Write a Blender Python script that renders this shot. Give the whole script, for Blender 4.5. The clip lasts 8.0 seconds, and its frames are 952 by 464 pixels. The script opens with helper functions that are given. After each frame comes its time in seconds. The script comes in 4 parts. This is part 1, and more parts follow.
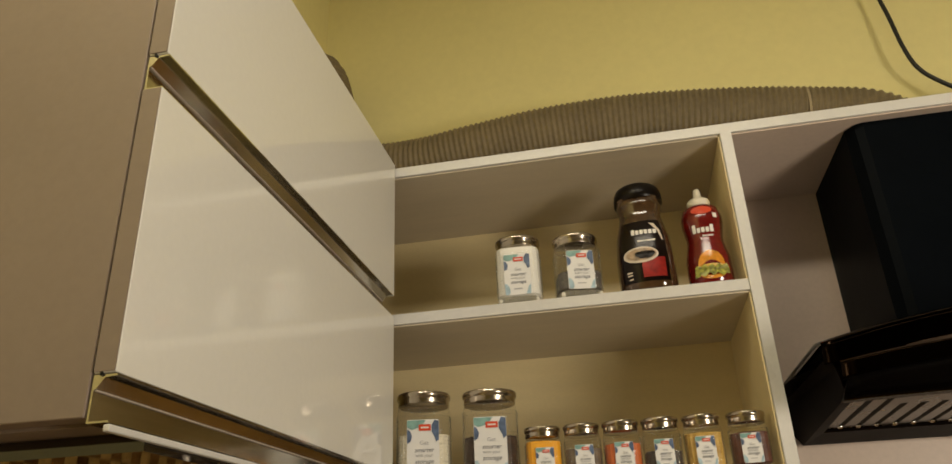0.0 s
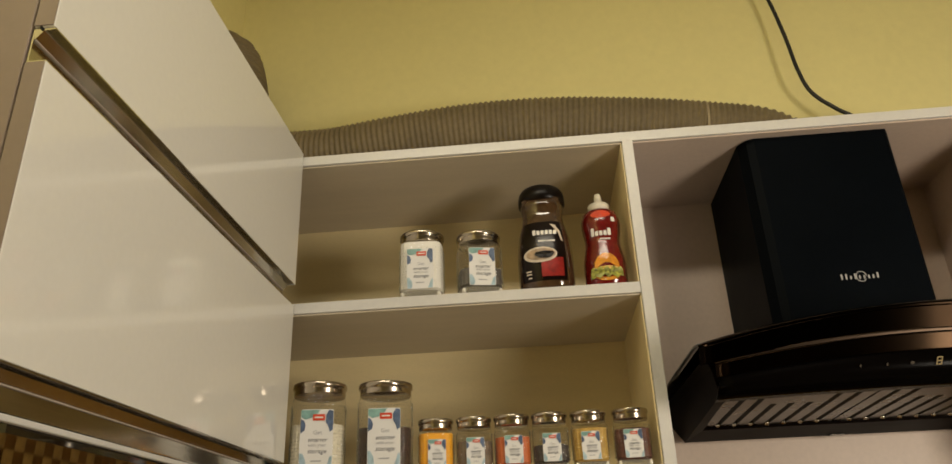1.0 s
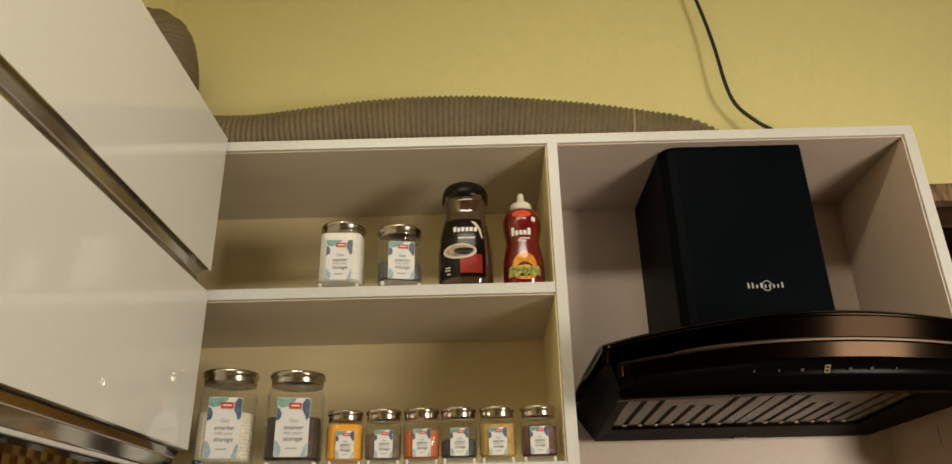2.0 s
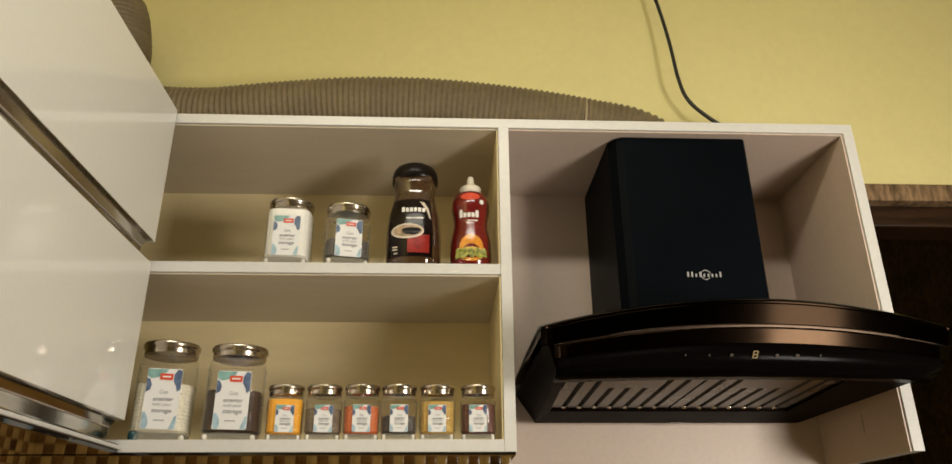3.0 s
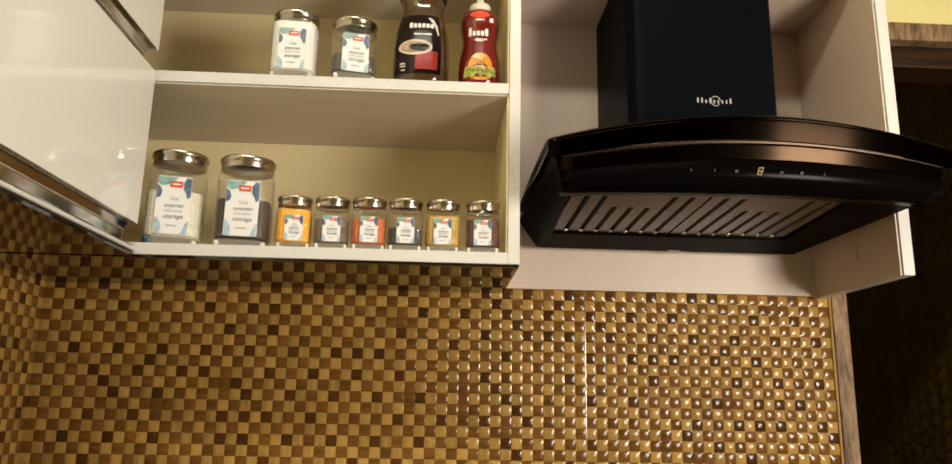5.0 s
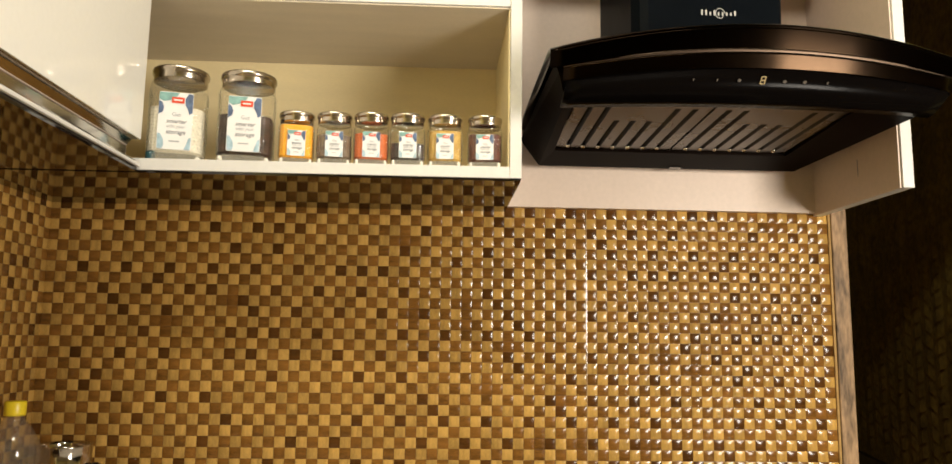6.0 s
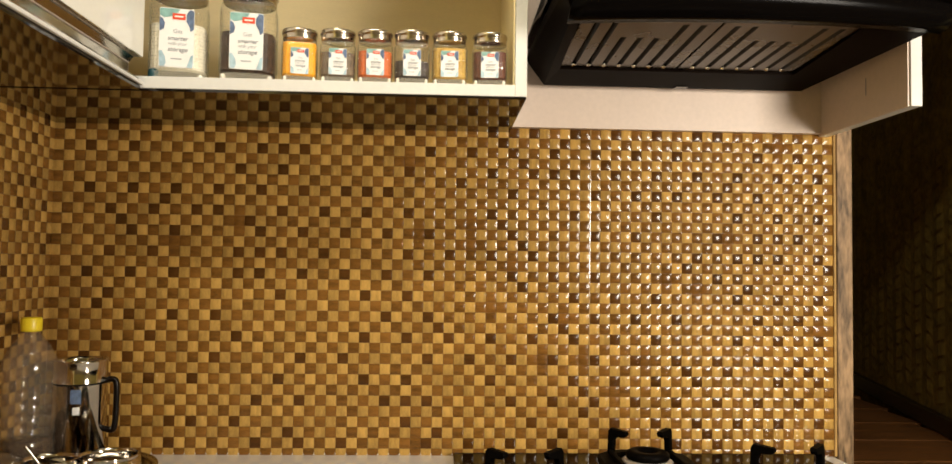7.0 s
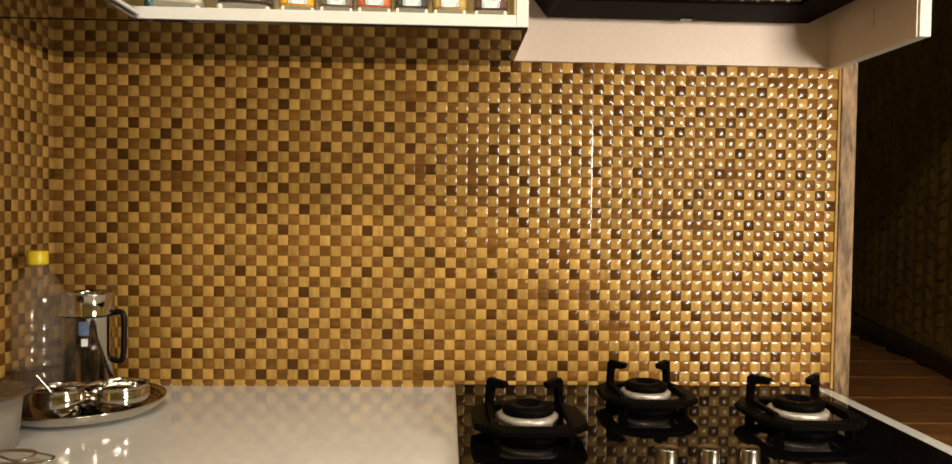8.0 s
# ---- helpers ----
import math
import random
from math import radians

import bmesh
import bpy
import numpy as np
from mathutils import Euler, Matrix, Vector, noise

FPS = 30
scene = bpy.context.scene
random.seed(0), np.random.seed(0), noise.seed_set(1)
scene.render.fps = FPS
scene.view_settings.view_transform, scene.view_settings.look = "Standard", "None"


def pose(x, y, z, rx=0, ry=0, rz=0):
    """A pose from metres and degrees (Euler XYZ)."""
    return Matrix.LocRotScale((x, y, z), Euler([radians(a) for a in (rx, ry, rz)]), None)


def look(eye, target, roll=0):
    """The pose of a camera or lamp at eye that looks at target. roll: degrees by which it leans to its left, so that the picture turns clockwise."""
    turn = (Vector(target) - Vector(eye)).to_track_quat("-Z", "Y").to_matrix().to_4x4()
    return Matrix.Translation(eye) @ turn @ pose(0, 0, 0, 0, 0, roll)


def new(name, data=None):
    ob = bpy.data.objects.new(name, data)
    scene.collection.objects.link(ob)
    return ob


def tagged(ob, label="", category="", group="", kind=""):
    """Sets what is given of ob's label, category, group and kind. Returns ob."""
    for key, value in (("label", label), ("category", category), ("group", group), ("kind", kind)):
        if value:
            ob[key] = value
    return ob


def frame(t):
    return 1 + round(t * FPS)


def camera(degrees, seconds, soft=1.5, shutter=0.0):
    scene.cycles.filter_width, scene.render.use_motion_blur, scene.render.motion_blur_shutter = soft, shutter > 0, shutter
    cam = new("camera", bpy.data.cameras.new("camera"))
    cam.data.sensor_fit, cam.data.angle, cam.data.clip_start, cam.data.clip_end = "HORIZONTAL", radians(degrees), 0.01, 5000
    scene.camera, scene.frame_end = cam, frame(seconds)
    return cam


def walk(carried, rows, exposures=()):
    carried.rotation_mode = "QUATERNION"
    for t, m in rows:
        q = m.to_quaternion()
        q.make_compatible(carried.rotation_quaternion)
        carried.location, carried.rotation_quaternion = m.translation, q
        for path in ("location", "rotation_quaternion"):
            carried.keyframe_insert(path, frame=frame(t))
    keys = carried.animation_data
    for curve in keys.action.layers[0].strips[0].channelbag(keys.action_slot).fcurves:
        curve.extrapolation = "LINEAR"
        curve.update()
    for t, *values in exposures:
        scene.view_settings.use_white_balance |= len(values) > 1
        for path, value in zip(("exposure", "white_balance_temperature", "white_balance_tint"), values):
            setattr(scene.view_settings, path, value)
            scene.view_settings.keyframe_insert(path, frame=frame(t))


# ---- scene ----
cam = camera(64.7, 8.0)
PATH = [
    (0, (0.627, -1.413, 1.376), (0.29, 0.376, 2.205), -2.4),
    (0.5, (0.645, -1.42, 1.372), (0.413, 0.389, 2.193), -2.3),
    (1, (0.660, -1.423, 1.369), (0.522, 0.401, 2.177), -2.3),
    (1.5, (0.687, -1.423, 1.366), (0.615, 0.409, 2.164), -1.8),
    (2.8, (0.735, -1.434, 1.351), (0.806, 0.4, 2.145), -0.6),
    (3, (0.738, -1.433, 1.345), (0.822, 0.411, 2.115), -0.4),
    (3.5, (0.74, -1.424, 1.328), (0.828, 0.459, 1.996), 0.6),
    (4, (0.733, -1.415, 1.311), (0.825, 0.493, 1.905), 1.2),
    (4.5, (0.731, -1.41, 1.291), (0.819, 0.52, 1.808), 1.2),
    (6, (0.729, -1.413, 1.232), (0.818, 0.566, 1.507), 0.8),
    (6.5, (0.728, -1.416, 1.224), (0.813, 0.574, 1.406), 0.6),
    (7, (0.725, -1.419, 1.217), (0.811, 0.578, 1.302), 0.8),
    (7.5, (0.729, -1.421, 1.21), (0.806, 0.578, 1.211), 0.9),
    (8, (0.73, -1.422, 1.198), (0.807, 0.575, 1.138), 0.8),
]
walk(cam, [(t, look(eye, target, roll)) for t, eye, target, roll in PATH], exposures=[(0.0, -0.74, 6700, 10), (1.5, -0.67, 6600, 10), (3.0, -0.34, 6150, 10), (4.5, -0.12, 6300, 10), (6.0, 0.42, 6300, 10), (8.0, 0.45, 6450, 10)])


# ---- light ----
world = bpy.data.worlds.new("world")
scene.world = world
world.use_nodes = True
world.node_tree.nodes["Background"].inputs[0].default_value = (0.9, 0.8, 0.6, 1)
world.node_tree.nodes["Background"].inputs[1].default_value = 0.01


def area(name, eye, target, size, size_y, watts, colour):
    data = bpy.data.lights.new(name, "AREA")
    data.shape, data.size, data.size_y, data.energy, data.color = "RECTANGLE", size, size_y, watts, colour
    ob = new(name, data)
    ob.matrix_world = look(eye, target)
    return ob


area("kitchen_lamp", (1.86, -1.52, 1.36), (0.85, 0.0, 1.5), 0.34, 0.40, 23.5, (1.0, 0.90, 0.755))
# unseen fill added overhead to brighten the upper wall and lower tiles
area("overhead_fill", (0.65, -1.60, 2.72), (0.65, -1.55, 0), 1.2, 0.25, 27, (1.0, 0.91, 0.73))


# ---- materials ----
def node(nt, kind, **inputs):
    n = nt.nodes.new(kind)
    for key, value in inputs.items():
        n.inputs[key.replace("_", " ")].default_value = value
    return n


def mat(name, colour, rough=0.5, metal=0.0, vary=0.12, scale=8.0, fine=120.0, bump=0.05, coat=0.0, spec=0.5, stretch=(1, 1, 1), pieces=0.0, emit=0.0):
    """A surface with broad and fine variation of colour and gloss, and fine relief."""
    m = bpy.data.materials.new(name)
    m.use_nodes = True
    nt = m.node_tree
    b = nt.nodes["Principled BSDF"]
    b.inputs["Metallic"].default_value = metal
    b.inputs["Coat Weight"].default_value = coat
    b.inputs["Specular IOR Level"].default_value = spec
    b.inputs["Coat Roughness"].default_value = 0.06
    geo = node(nt, "ShaderNodeNewGeometry")
    mp = node(nt, "ShaderNodeMapping", Scale=stretch)
    nt.links.new(geo.outputs["Position"], mp.inputs["Vector"])
    vec = mp.outputs[0]
    rnd = None
    if pieces:
        info = node(nt, "ShaderNodeObjectInfo")
        add = node(nt, "ShaderNodeMath")
        fr = node(nt, "ShaderNodeMath")
        fr.operation = "FRACT"
        nt.links.new(info.outputs["Random"], add.inputs[0])
        nt.links.new(geo.outputs["Random Per Island"], add.inputs[1])
        nt.links.new(add.outputs[0], fr.inputs[0])
        rnd = fr.outputs[0]
        shift = node(nt, "ShaderNodeVectorMath")
        shift.operation = "MULTIPLY_ADD"
        comb = node(nt, "ShaderNodeCombineXYZ")
        for k in range(3):
            nt.links.new(rnd, comb.inputs[k])
        nt.links.new(comb.outputs[0], shift.inputs[0])
        shift.inputs[1].default_value = (3.1, 5.7, 7.3)
        nt.links.new(vec, shift.inputs[2])
        vec = shift.outputs[0]
    n1 = node(nt, "ShaderNodeTexNoise", Scale=scale, Detail=4.0)
    n2 = node(nt, "ShaderNodeTexNoise", Scale=fine, Detail=3.0)
    for n in (n1, n2):
        nt.links.new(vec, n.inputs["Vector"])
    mix = node(nt, "ShaderNodeMath")
    mix.operation = "MULTIPLY_ADD"
    mix.inputs[1].default_value = 0.45
    nt.links.new(n2.outputs[0], mix.inputs[0])
    half = node(nt, "ShaderNodeMath")
    half.operation = "MULTIPLY"
    half.inputs[1].default_value = 0.55
    nt.links.new(n1.outputs[0], half.inputs[0])
    nt.links.new(half.outputs[0], mix.inputs[2])
    tone = mix.outputs[0]
    if pieces:
        more = node(nt, "ShaderNodeMath")
        more.operation = "MULTIPLY_ADD"
        more.inputs[1].default_value = pieces
        sub = node(nt, "ShaderNodeMath")
        sub.operation = "SUBTRACT"
        sub.inputs[1].default_value = 0.5
        nt.links.new(rnd, sub.inputs[0])
        nt.links.new(sub.outputs[0], more.inputs[0])
        nt.links.new(tone, more.inputs[2])
        tone = more.outputs[0]
    ramp = node(nt, "ShaderNodeValToRGB")
    ramp.color_ramp.elements[0].position, ramp.color_ramp.elements[1].position = 0.35, 0.65
    lo, hi = 1 - vary, 1 + vary
    ramp.color_ramp.elements[0].color = tuple(max(0, min(1, c * lo)) for c in colour) + (1,)
    ramp.color_ramp.elements[1].color = tuple(max(0, min(1, c * hi)) for c in colour) + (1,)
    nt.links.new(tone, ramp.inputs[0])
    nt.links.new(ramp.outputs[0], b.inputs["Base Color"])
    rr = node(nt, "ShaderNodeMapRange")
    rr.inputs["To Min"].default_value = max(0.02, rough * 0.8)
    rr.inputs["To Max"].default_value = min(1, rough * 1.2)
    nt.links.new(n1.outputs[0], rr.inputs["Value"])
    nt.links.new(rr.outputs[0], b.inputs["Roughness"])
    if bump:
        bp = node(nt, "ShaderNodeBump", Strength=bump, Distance=0.002)
        nt.links.new(n2.outputs[0], bp.inputs["Height"])
        nt.links.new(bp.outputs[0], b.inputs["Normal"])
    if emit:
        b.inputs["Emission Color"].default_value = (*colour, 1)
        b.inputs["Emission Strength"].default_value = emit
    return m


def glass(name, tint=(0.93, 0.95, 0.93), dots=0.0, rough=0.03, ior=1.45, milk=0.0, cloud=(0.62, 0.52, 0.38)):
    """Thin clear glass: clear through, with a glossy face; dots: relief of small knobs."""
    m = bpy.data.materials.new(name)
    m.use_nodes = True
    nt = m.node_tree
    nt.nodes.remove(nt.nodes["Principled BSDF"])
    out = nt.nodes["Material Output"]
    clear = node(nt, "ShaderNodeBsdfTransparent", Color=(*tint, 1))
    gloss = node(nt, "ShaderNodeBsdfGlossy", Roughness=rough)
    lw = node(nt, "ShaderNodeLayerWeight", Blend=0.5)
    edge = node(nt, "ShaderNodeMath")
    edge.operation = "POWER"
    edge.inputs[1].default_value = 5.0
    nt.links.new(lw.outputs["Facing"], edge.inputs[0])
    fres = node(nt, "ShaderNodeMath")
    fres.operation = "MULTIPLY_ADD"
    fres.inputs[1].default_value = 0.35
    fres.inputs[2].default_value = ((ior - 1) / (ior + 1)) ** 2
    nt.links.new(edge.outputs[0], fres.inputs[0])
    mix = node(nt, "ShaderNodeMixShader")
    nt.links.new(fres.outputs[0], mix.inputs[0])
    haze = node(nt, "ShaderNodeMixShader", Fac=milk)
    white = node(nt, "ShaderNodeBsdfDiffuse", Color=(*cloud, 1))
    nt.links.new(clear.outputs[0], haze.inputs[1])
    nt.links.new(white.outputs[0], haze.inputs[2])
    nt.links.new(haze.outputs[0], mix.inputs[1])
    nt.links.new(gloss.outputs[0], mix.inputs[2])
    if dots:
        geo = node(nt, "ShaderNodeNewGeometry")
        vor = node(nt, "ShaderNodeTexVoronoi", Scale=dots, Randomness=0.15)
        bp = node(nt, "ShaderNodeBump", Strength=0.6, Distance=0.002)
        bp.invert = True
        nt.links.new(geo.outputs["Position"], vor.inputs["Vector"])
        nt.links.new(vor.outputs["Distance"], bp.inputs["Height"])
        nt.links.new(bp.outputs[0], gloss.inputs["Normal"])
    nt.links.new(mix.outputs[0], out.inputs[0])
    return m


M_WHITE = mat("white_gloss_laminate", (0.8, 0.78, 0.72), 0.08, vary=0.02, scale=3, bump=0.0, coat=0.2)
M_CARCASS = mat("beige_laminate", (0.245, 0.19, 0.15), 0.38, vary=0.05, scale=6, bump=0.03)
M_EDGE = mat("white_edge_band", (0.64, 0.625, 0.59), 0.3, vary=0.04, bump=0.03)
M_CREAM = mat("cream_laminate", (0.88, 0.74, 0.43), 0.42, vary=0.05, scale=6, bump=0.03, stretch=(1, 6, 6))
M_LINING = mat("beige_lining", (0.60, 0.52, 0.40), 0.45, vary=0.06, scale=6, bump=0.03, stretch=(1, 6, 6))
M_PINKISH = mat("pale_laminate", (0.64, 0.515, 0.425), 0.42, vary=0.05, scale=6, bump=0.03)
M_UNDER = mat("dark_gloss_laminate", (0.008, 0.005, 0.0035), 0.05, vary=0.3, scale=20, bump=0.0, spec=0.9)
M_YELLOW = mat("yellow_wall_paint", (0.80, 0.715, 0.325), 0.62, vary=0.03, scale=1.5, fine=60, bump=0.05)
M_CEIL = mat("ceiling_paint", (0.75, 0.72, 0.62), 0.8, vary=0.05)
M_FLOOR = mat("floor_tile", (0.4, 0.33, 0.24), 0.3, vary=0.12)
M_ALU = mat("brushed_aluminium", (0.52, 0.49, 0.43), 0.14, 1.0, vary=0.12, scale=6, fine=300, bump=0.0, stretch=(40, 1, 40))
M_STEEL = mat("polished_steel", (0.54, 0.5, 0.45), 0.09, 1.0, vary=0.06, bump=0.01)
M_KNOB = mat("dark_steel", (0.2, 0.17, 0.14), 0.25, 1.0, vary=0.08, bump=0.01)
M_LID = mat("chrome_lid", (0.50, 0.44, 0.36), 0.2, 1.0, vary=0.08, bump=0.01)
M_LIGHTCHIP = mat("pale_wood_chip", (0.415, 0.243, 0.062), 0.18, vary=0.28, scale=60, fine=500, bump=0.03, coat=0.0, spec=0.27, stretch=(2, 1, 0.35), pieces=0.2)
M_BROWNCHIP = mat("brown_wood_chip", (0.168, 0.073, 0.014), 0.18, vary=0.38, scale=60, fine=500, bump=0.03, coat=0.0, spec=0.27, stretch=(0.35, 1, 2), pieces=0.15)
M_DARKCHIP = mat("dark_wood_chip", (0.080, 0.031, 0.006), 0.18, vary=0.3, scale=60, fine=500, bump=0.03, coat=0.0, spec=0.27, stretch=(0.35, 1, 2), pieces=0.2)
M_GROUT = mat("brown_grout", (0.16, 0.085, 0.03), 0.5, vary=0.2)
M_JOINT = mat("glazed_tile_edge", (0.36, 0.22, 0.08), 0.14, vary=0.2, spec=0.35, bump=0.0)
# the chimney's faint bluish sheen is put into this base colour
M_BLACK = mat("black_satin_metal", (0.0022, 0.0032, 0.0046), 0.42, vary=0.15, bump=0.02, spec=0.03)
M_BODY = mat("black_hood_steel", (0.0045, 0.0026, 0.0017), 0.36, vary=0.2, bump=0.0, spec=0.006)
M_BLACKGLASS = mat("black_glass", (0.002, 0.0016, 0.0015), 0.035, vary=0.1, bump=0.0, spec=0.06)
M_VISOR = mat("smoked_visor_glass", (0.0040, 0.0024, 0.0014), 0.15, 1.0, vary=0.1, bump=0.0)
M_PANEL = mat("black_touch_glass", (0.002, 0.0015, 0.0013), 0.2, vary=0.1, bump=0.0, spec=0.03)
M_BRONZE = mat("bronze_trim", (0.0105, 0.0064, 0.0038), 0.15, 1.0, vary=0.1, bump=0.0)
M_LIPLINE = mat("brushed_bronze_lip", (0.055, 0.038, 0.027), 0.4, 1.0, vary=0.1, bump=0.0)
M_FILTER = mat("grey_filter_steel", (0.055, 0.047, 0.04), 0.28, 1.0, vary=0.1, fine=300)
M_SLOT = mat("slot_black", (0.004, 0.004, 0.004), 0.6, vary=0.1)
M_DUCT = mat("grey_duct_plastic", (0.165, 0.125, 0.066), 0.55, vary=0.18, scale=10, bump=0.05)
M_CABLE = mat("black_cable", (0.01, 0.01, 0.01), 0.4, vary=0.1)
M_MARBLE = mat("brown_marble", (0.22, 0.14, 0.075), 0.5, vary=0.75, spec=0.2, scale=14, fine=45, bump=0.02, stretch=(3, 3, 0.8))
M_DARKWOOD = mat("dark_wood", (0.028, 0.012, 0.005), 0.35, vary=0.5, scale=14, fine=90, stretch=(0.6, 3, 6))
M_WOOD = mat("brown_wood", (0.21, 0.082, 0.022), 0.45, vary=0.5, scale=10, fine=60, stretch=(0.5, 3, 5))
M_PAPER = mat("woven_wallpaper", (0.36, 0.25, 0.06), 0.6, vary=0.4, scale=10, fine=40, spec=0.15)
M_COUNTER = mat("white_counter_stone", (0.63, 0.61, 0.58), 0.10, vary=0.05, scale=20, bump=0.0, coat=0.6)
M_IRON = mat("black_cast_iron", (0.0022, 0.0017, 0.0014), 0.45, vary=0.25, bump=0.1, spec=0.02)
# pale tone standing in for the highlight on the grip rails
M_CREASEGLINT = mat("pale_crease_glint", (0.6, 0.52, 0.45), 0.4, 0.0, vary=0.1)
M_BURNER = mat("worn_burner_metal", (0.46, 0.40, 0.34), 0.34, 0.45, vary=0.3, scale=120, fine=600, bump=0.2)
M_GLASS = glass("jar_glass", (0.985, 0.985, 0.975), dots=170, ior=1.5)
M_BEAD = glass("jar_bead_glass", (0.985, 0.985, 0.97), rough=0.05, ior=1.6, milk=0.03, cloud=(0.85, 0.81, 0.72))
M_JARBASE = glass("thick_jar_glass", (0.92, 0.92, 0.88), rough=0.06, ior=1.6, milk=0.22, cloud=(0.8, 0.74, 0.6))
M_PET = glass("clear_plastic", (0.84, 0.8, 0.72), rough=0.07, ior=1.6, milk=0.10, cloud=(0.6, 0.5, 0.38))
M_LABEL = mat("white_label_paper", (0.74, 0.73, 0.71), 0.4, vary=0.02, bump=0.0)
M_RED = mat("red_print", (0.62, 0.06, 0.02), 0.4, vary=0.05, bump=0.0)
M_TEAL = mat("teal_print", (0.2, 0.36, 0.33), 0.4, vary=0.2, scale=60, bump=0.0)
M_NAVY = mat("navy_print", (0.09, 0.13, 0.22), 0.4, vary=0.3, scale=60, bump=0.0)
M_PALEBLUE = mat("pale_blue_print", (0.35, 0.48, 0.55), 0.4, vary=0.2, scale=60, bump=0.0)
M_INK = mat("grey_ink", (0.2, 0.2, 0.22), 0.5, vary=0.05, bump=0.0)
M_PRINTWHITE = mat("white_print", (0.78, 0.75, 0.7), 0.4, vary=0.03, bump=0.0)


def grains(name, a, b, scale):
    """A heap of seeds or powder: two tones and a relief of small grains."""
    m = bpy.data.materials.new(name)
    m.use_nodes = True
    nt = m.node_tree
    bs = nt.nodes["Principled BSDF"]
    bs.inputs["Roughness"].default_value = 0.55
    geo = node(nt, "ShaderNodeNewGeometry")
    vor = node(nt, "ShaderNodeTexVoronoi", Scale=scale)
    ramp = node(nt, "ShaderNodeValToRGB")
    ramp.color_ramp.elements[0].color, ramp.color_ramp.elements[1].color = (*a, 1), (*b, 1)
    bp = node(nt, "ShaderNodeBump", Strength=0.5, Distance=0.0007)
    bp.invert = True
    nt.links.new(geo.outputs["Position"], vor.inputs["Vector"])
    nt.links.new(vor.outputs["Color"], ramp.inputs[0])
    nt.links.new(ramp.outputs[0], bs.inputs["Base Color"])
    nt.links.new(vor.outputs["Distance"], bp.inputs["Height"])
    nt.links.new(bp.outputs[0], bs.inputs["Normal"])
    return m


# ---- mesh helpers ----
def part(name, bm, material, parent, label="", smooth=False, at=None):
    """Links a bmesh as one mesh object under a thing or part."""
    me = bpy.data.meshes.new(name)
    bm.normal_update()
    bm.to_mesh(me)
    bm.free()
    for mt in material if isinstance(material, (list, tuple)) else (material,):
        me.materials.append(mt)
    if smooth:
        me.polygons.foreach_set("use_smooth", [True] * len(me.polygons))
    ob = new(name, me)
    if parent:
        ob.parent = parent
    if at:
        ob.matrix_basis = at
    if label:
        tagged(ob, label)
    return ob


def thing(name, label, category, m=None, group="", kind=""):
    ob = new(name)
    if m:
        ob.matrix_basis = m
    return tagged(ob, label, category, group, kind)


def box(x0, x1, y0, y1, z0, z1, bevel=0.0, seg=2, bm=None):
    out = bm or bmesh.new()
    vs = [out.verts.new((x, y, z)) for z in (z0, z1) for y in (y0, y1) for x in (x0, x1)]
    fs = [out.faces.new([vs[i] for i in f]) for f in ((0, 2, 3, 1), (4, 5, 7, 6), (0, 1, 5, 4), (2, 6, 7, 3), (0, 4, 6, 2), (1, 3, 7, 5))]
    if bevel:
        bmesh.ops.bevel(out, geom=list({e for f in fs for e in f.edges}), offset=bevel, segments=seg, affect="EDGES", profile=0.5)
    return out


def prism(points, axis, a, b, bevel=0.0, bm=None):
    """A closed outline of (u, v) pushed from a to b along an axis; u, v are the other two axes in order."""
    out = bm or bmesh.new()

    def place(u, v, w):
        return {"x": (w, u, v), "y": (u, w, v), "z": (u, v, w)}[axis]

    lo, hi = [out.verts.new(place(u, v, a)) for u, v in points], [out.verts.new(place(u, v, b)) for u, v in points]
    n = len(points)
    faces = [out.faces.new(lo[::-1]), out.faces.new(hi)] + [out.faces.new((lo[i], lo[(i + 1) % n], hi[(i + 1) % n], hi[i])) for i in range(n)]
    bmesh.ops.recalc_face_normals(out, faces=faces)
    if bevel:
        bmesh.ops.bevel(out, geom=[e for f in faces[:2] for e in f.edges], offset=bevel, segments=2, affect="EDGES", profile=0.5)
    return out


def lathe(profile, steps=32, squareness=0.0, bm=None, centre=(0, 0), power=5.0):
    """Turns (radius, height) pairs round z; squareness bends the ring towards a rounded square."""
    out = bm or bmesh.new()
    rings = []
    for r, z, *sq in profile:
        s = sq[0] if sq else squareness
        ring = []
        for k in range(steps):
            a = 2 * math.pi * (k + 0.5) / steps
            c, d = math.cos(a), math.sin(a)
            q = (abs(c) ** power + abs(d) ** power) ** (-1 / power)
            f = r * (1 - s + s * q)
            ring.append(out.verts.new((centre[0] + f * c, centre[1] + f * d, z)))
        rings.append(ring)
    for lo, hi in zip(rings, rings[1:]):
        for k in range(steps):
            out.faces.new((lo[k], lo[(k + 1) % steps], hi[(k + 1) % steps], hi[k]))
    if profile[0][0] > 0:
        out.faces.new(rings[0][::-1])
    if profile[-1][0] > 0:
        out.faces.new(rings[-1])
    return out


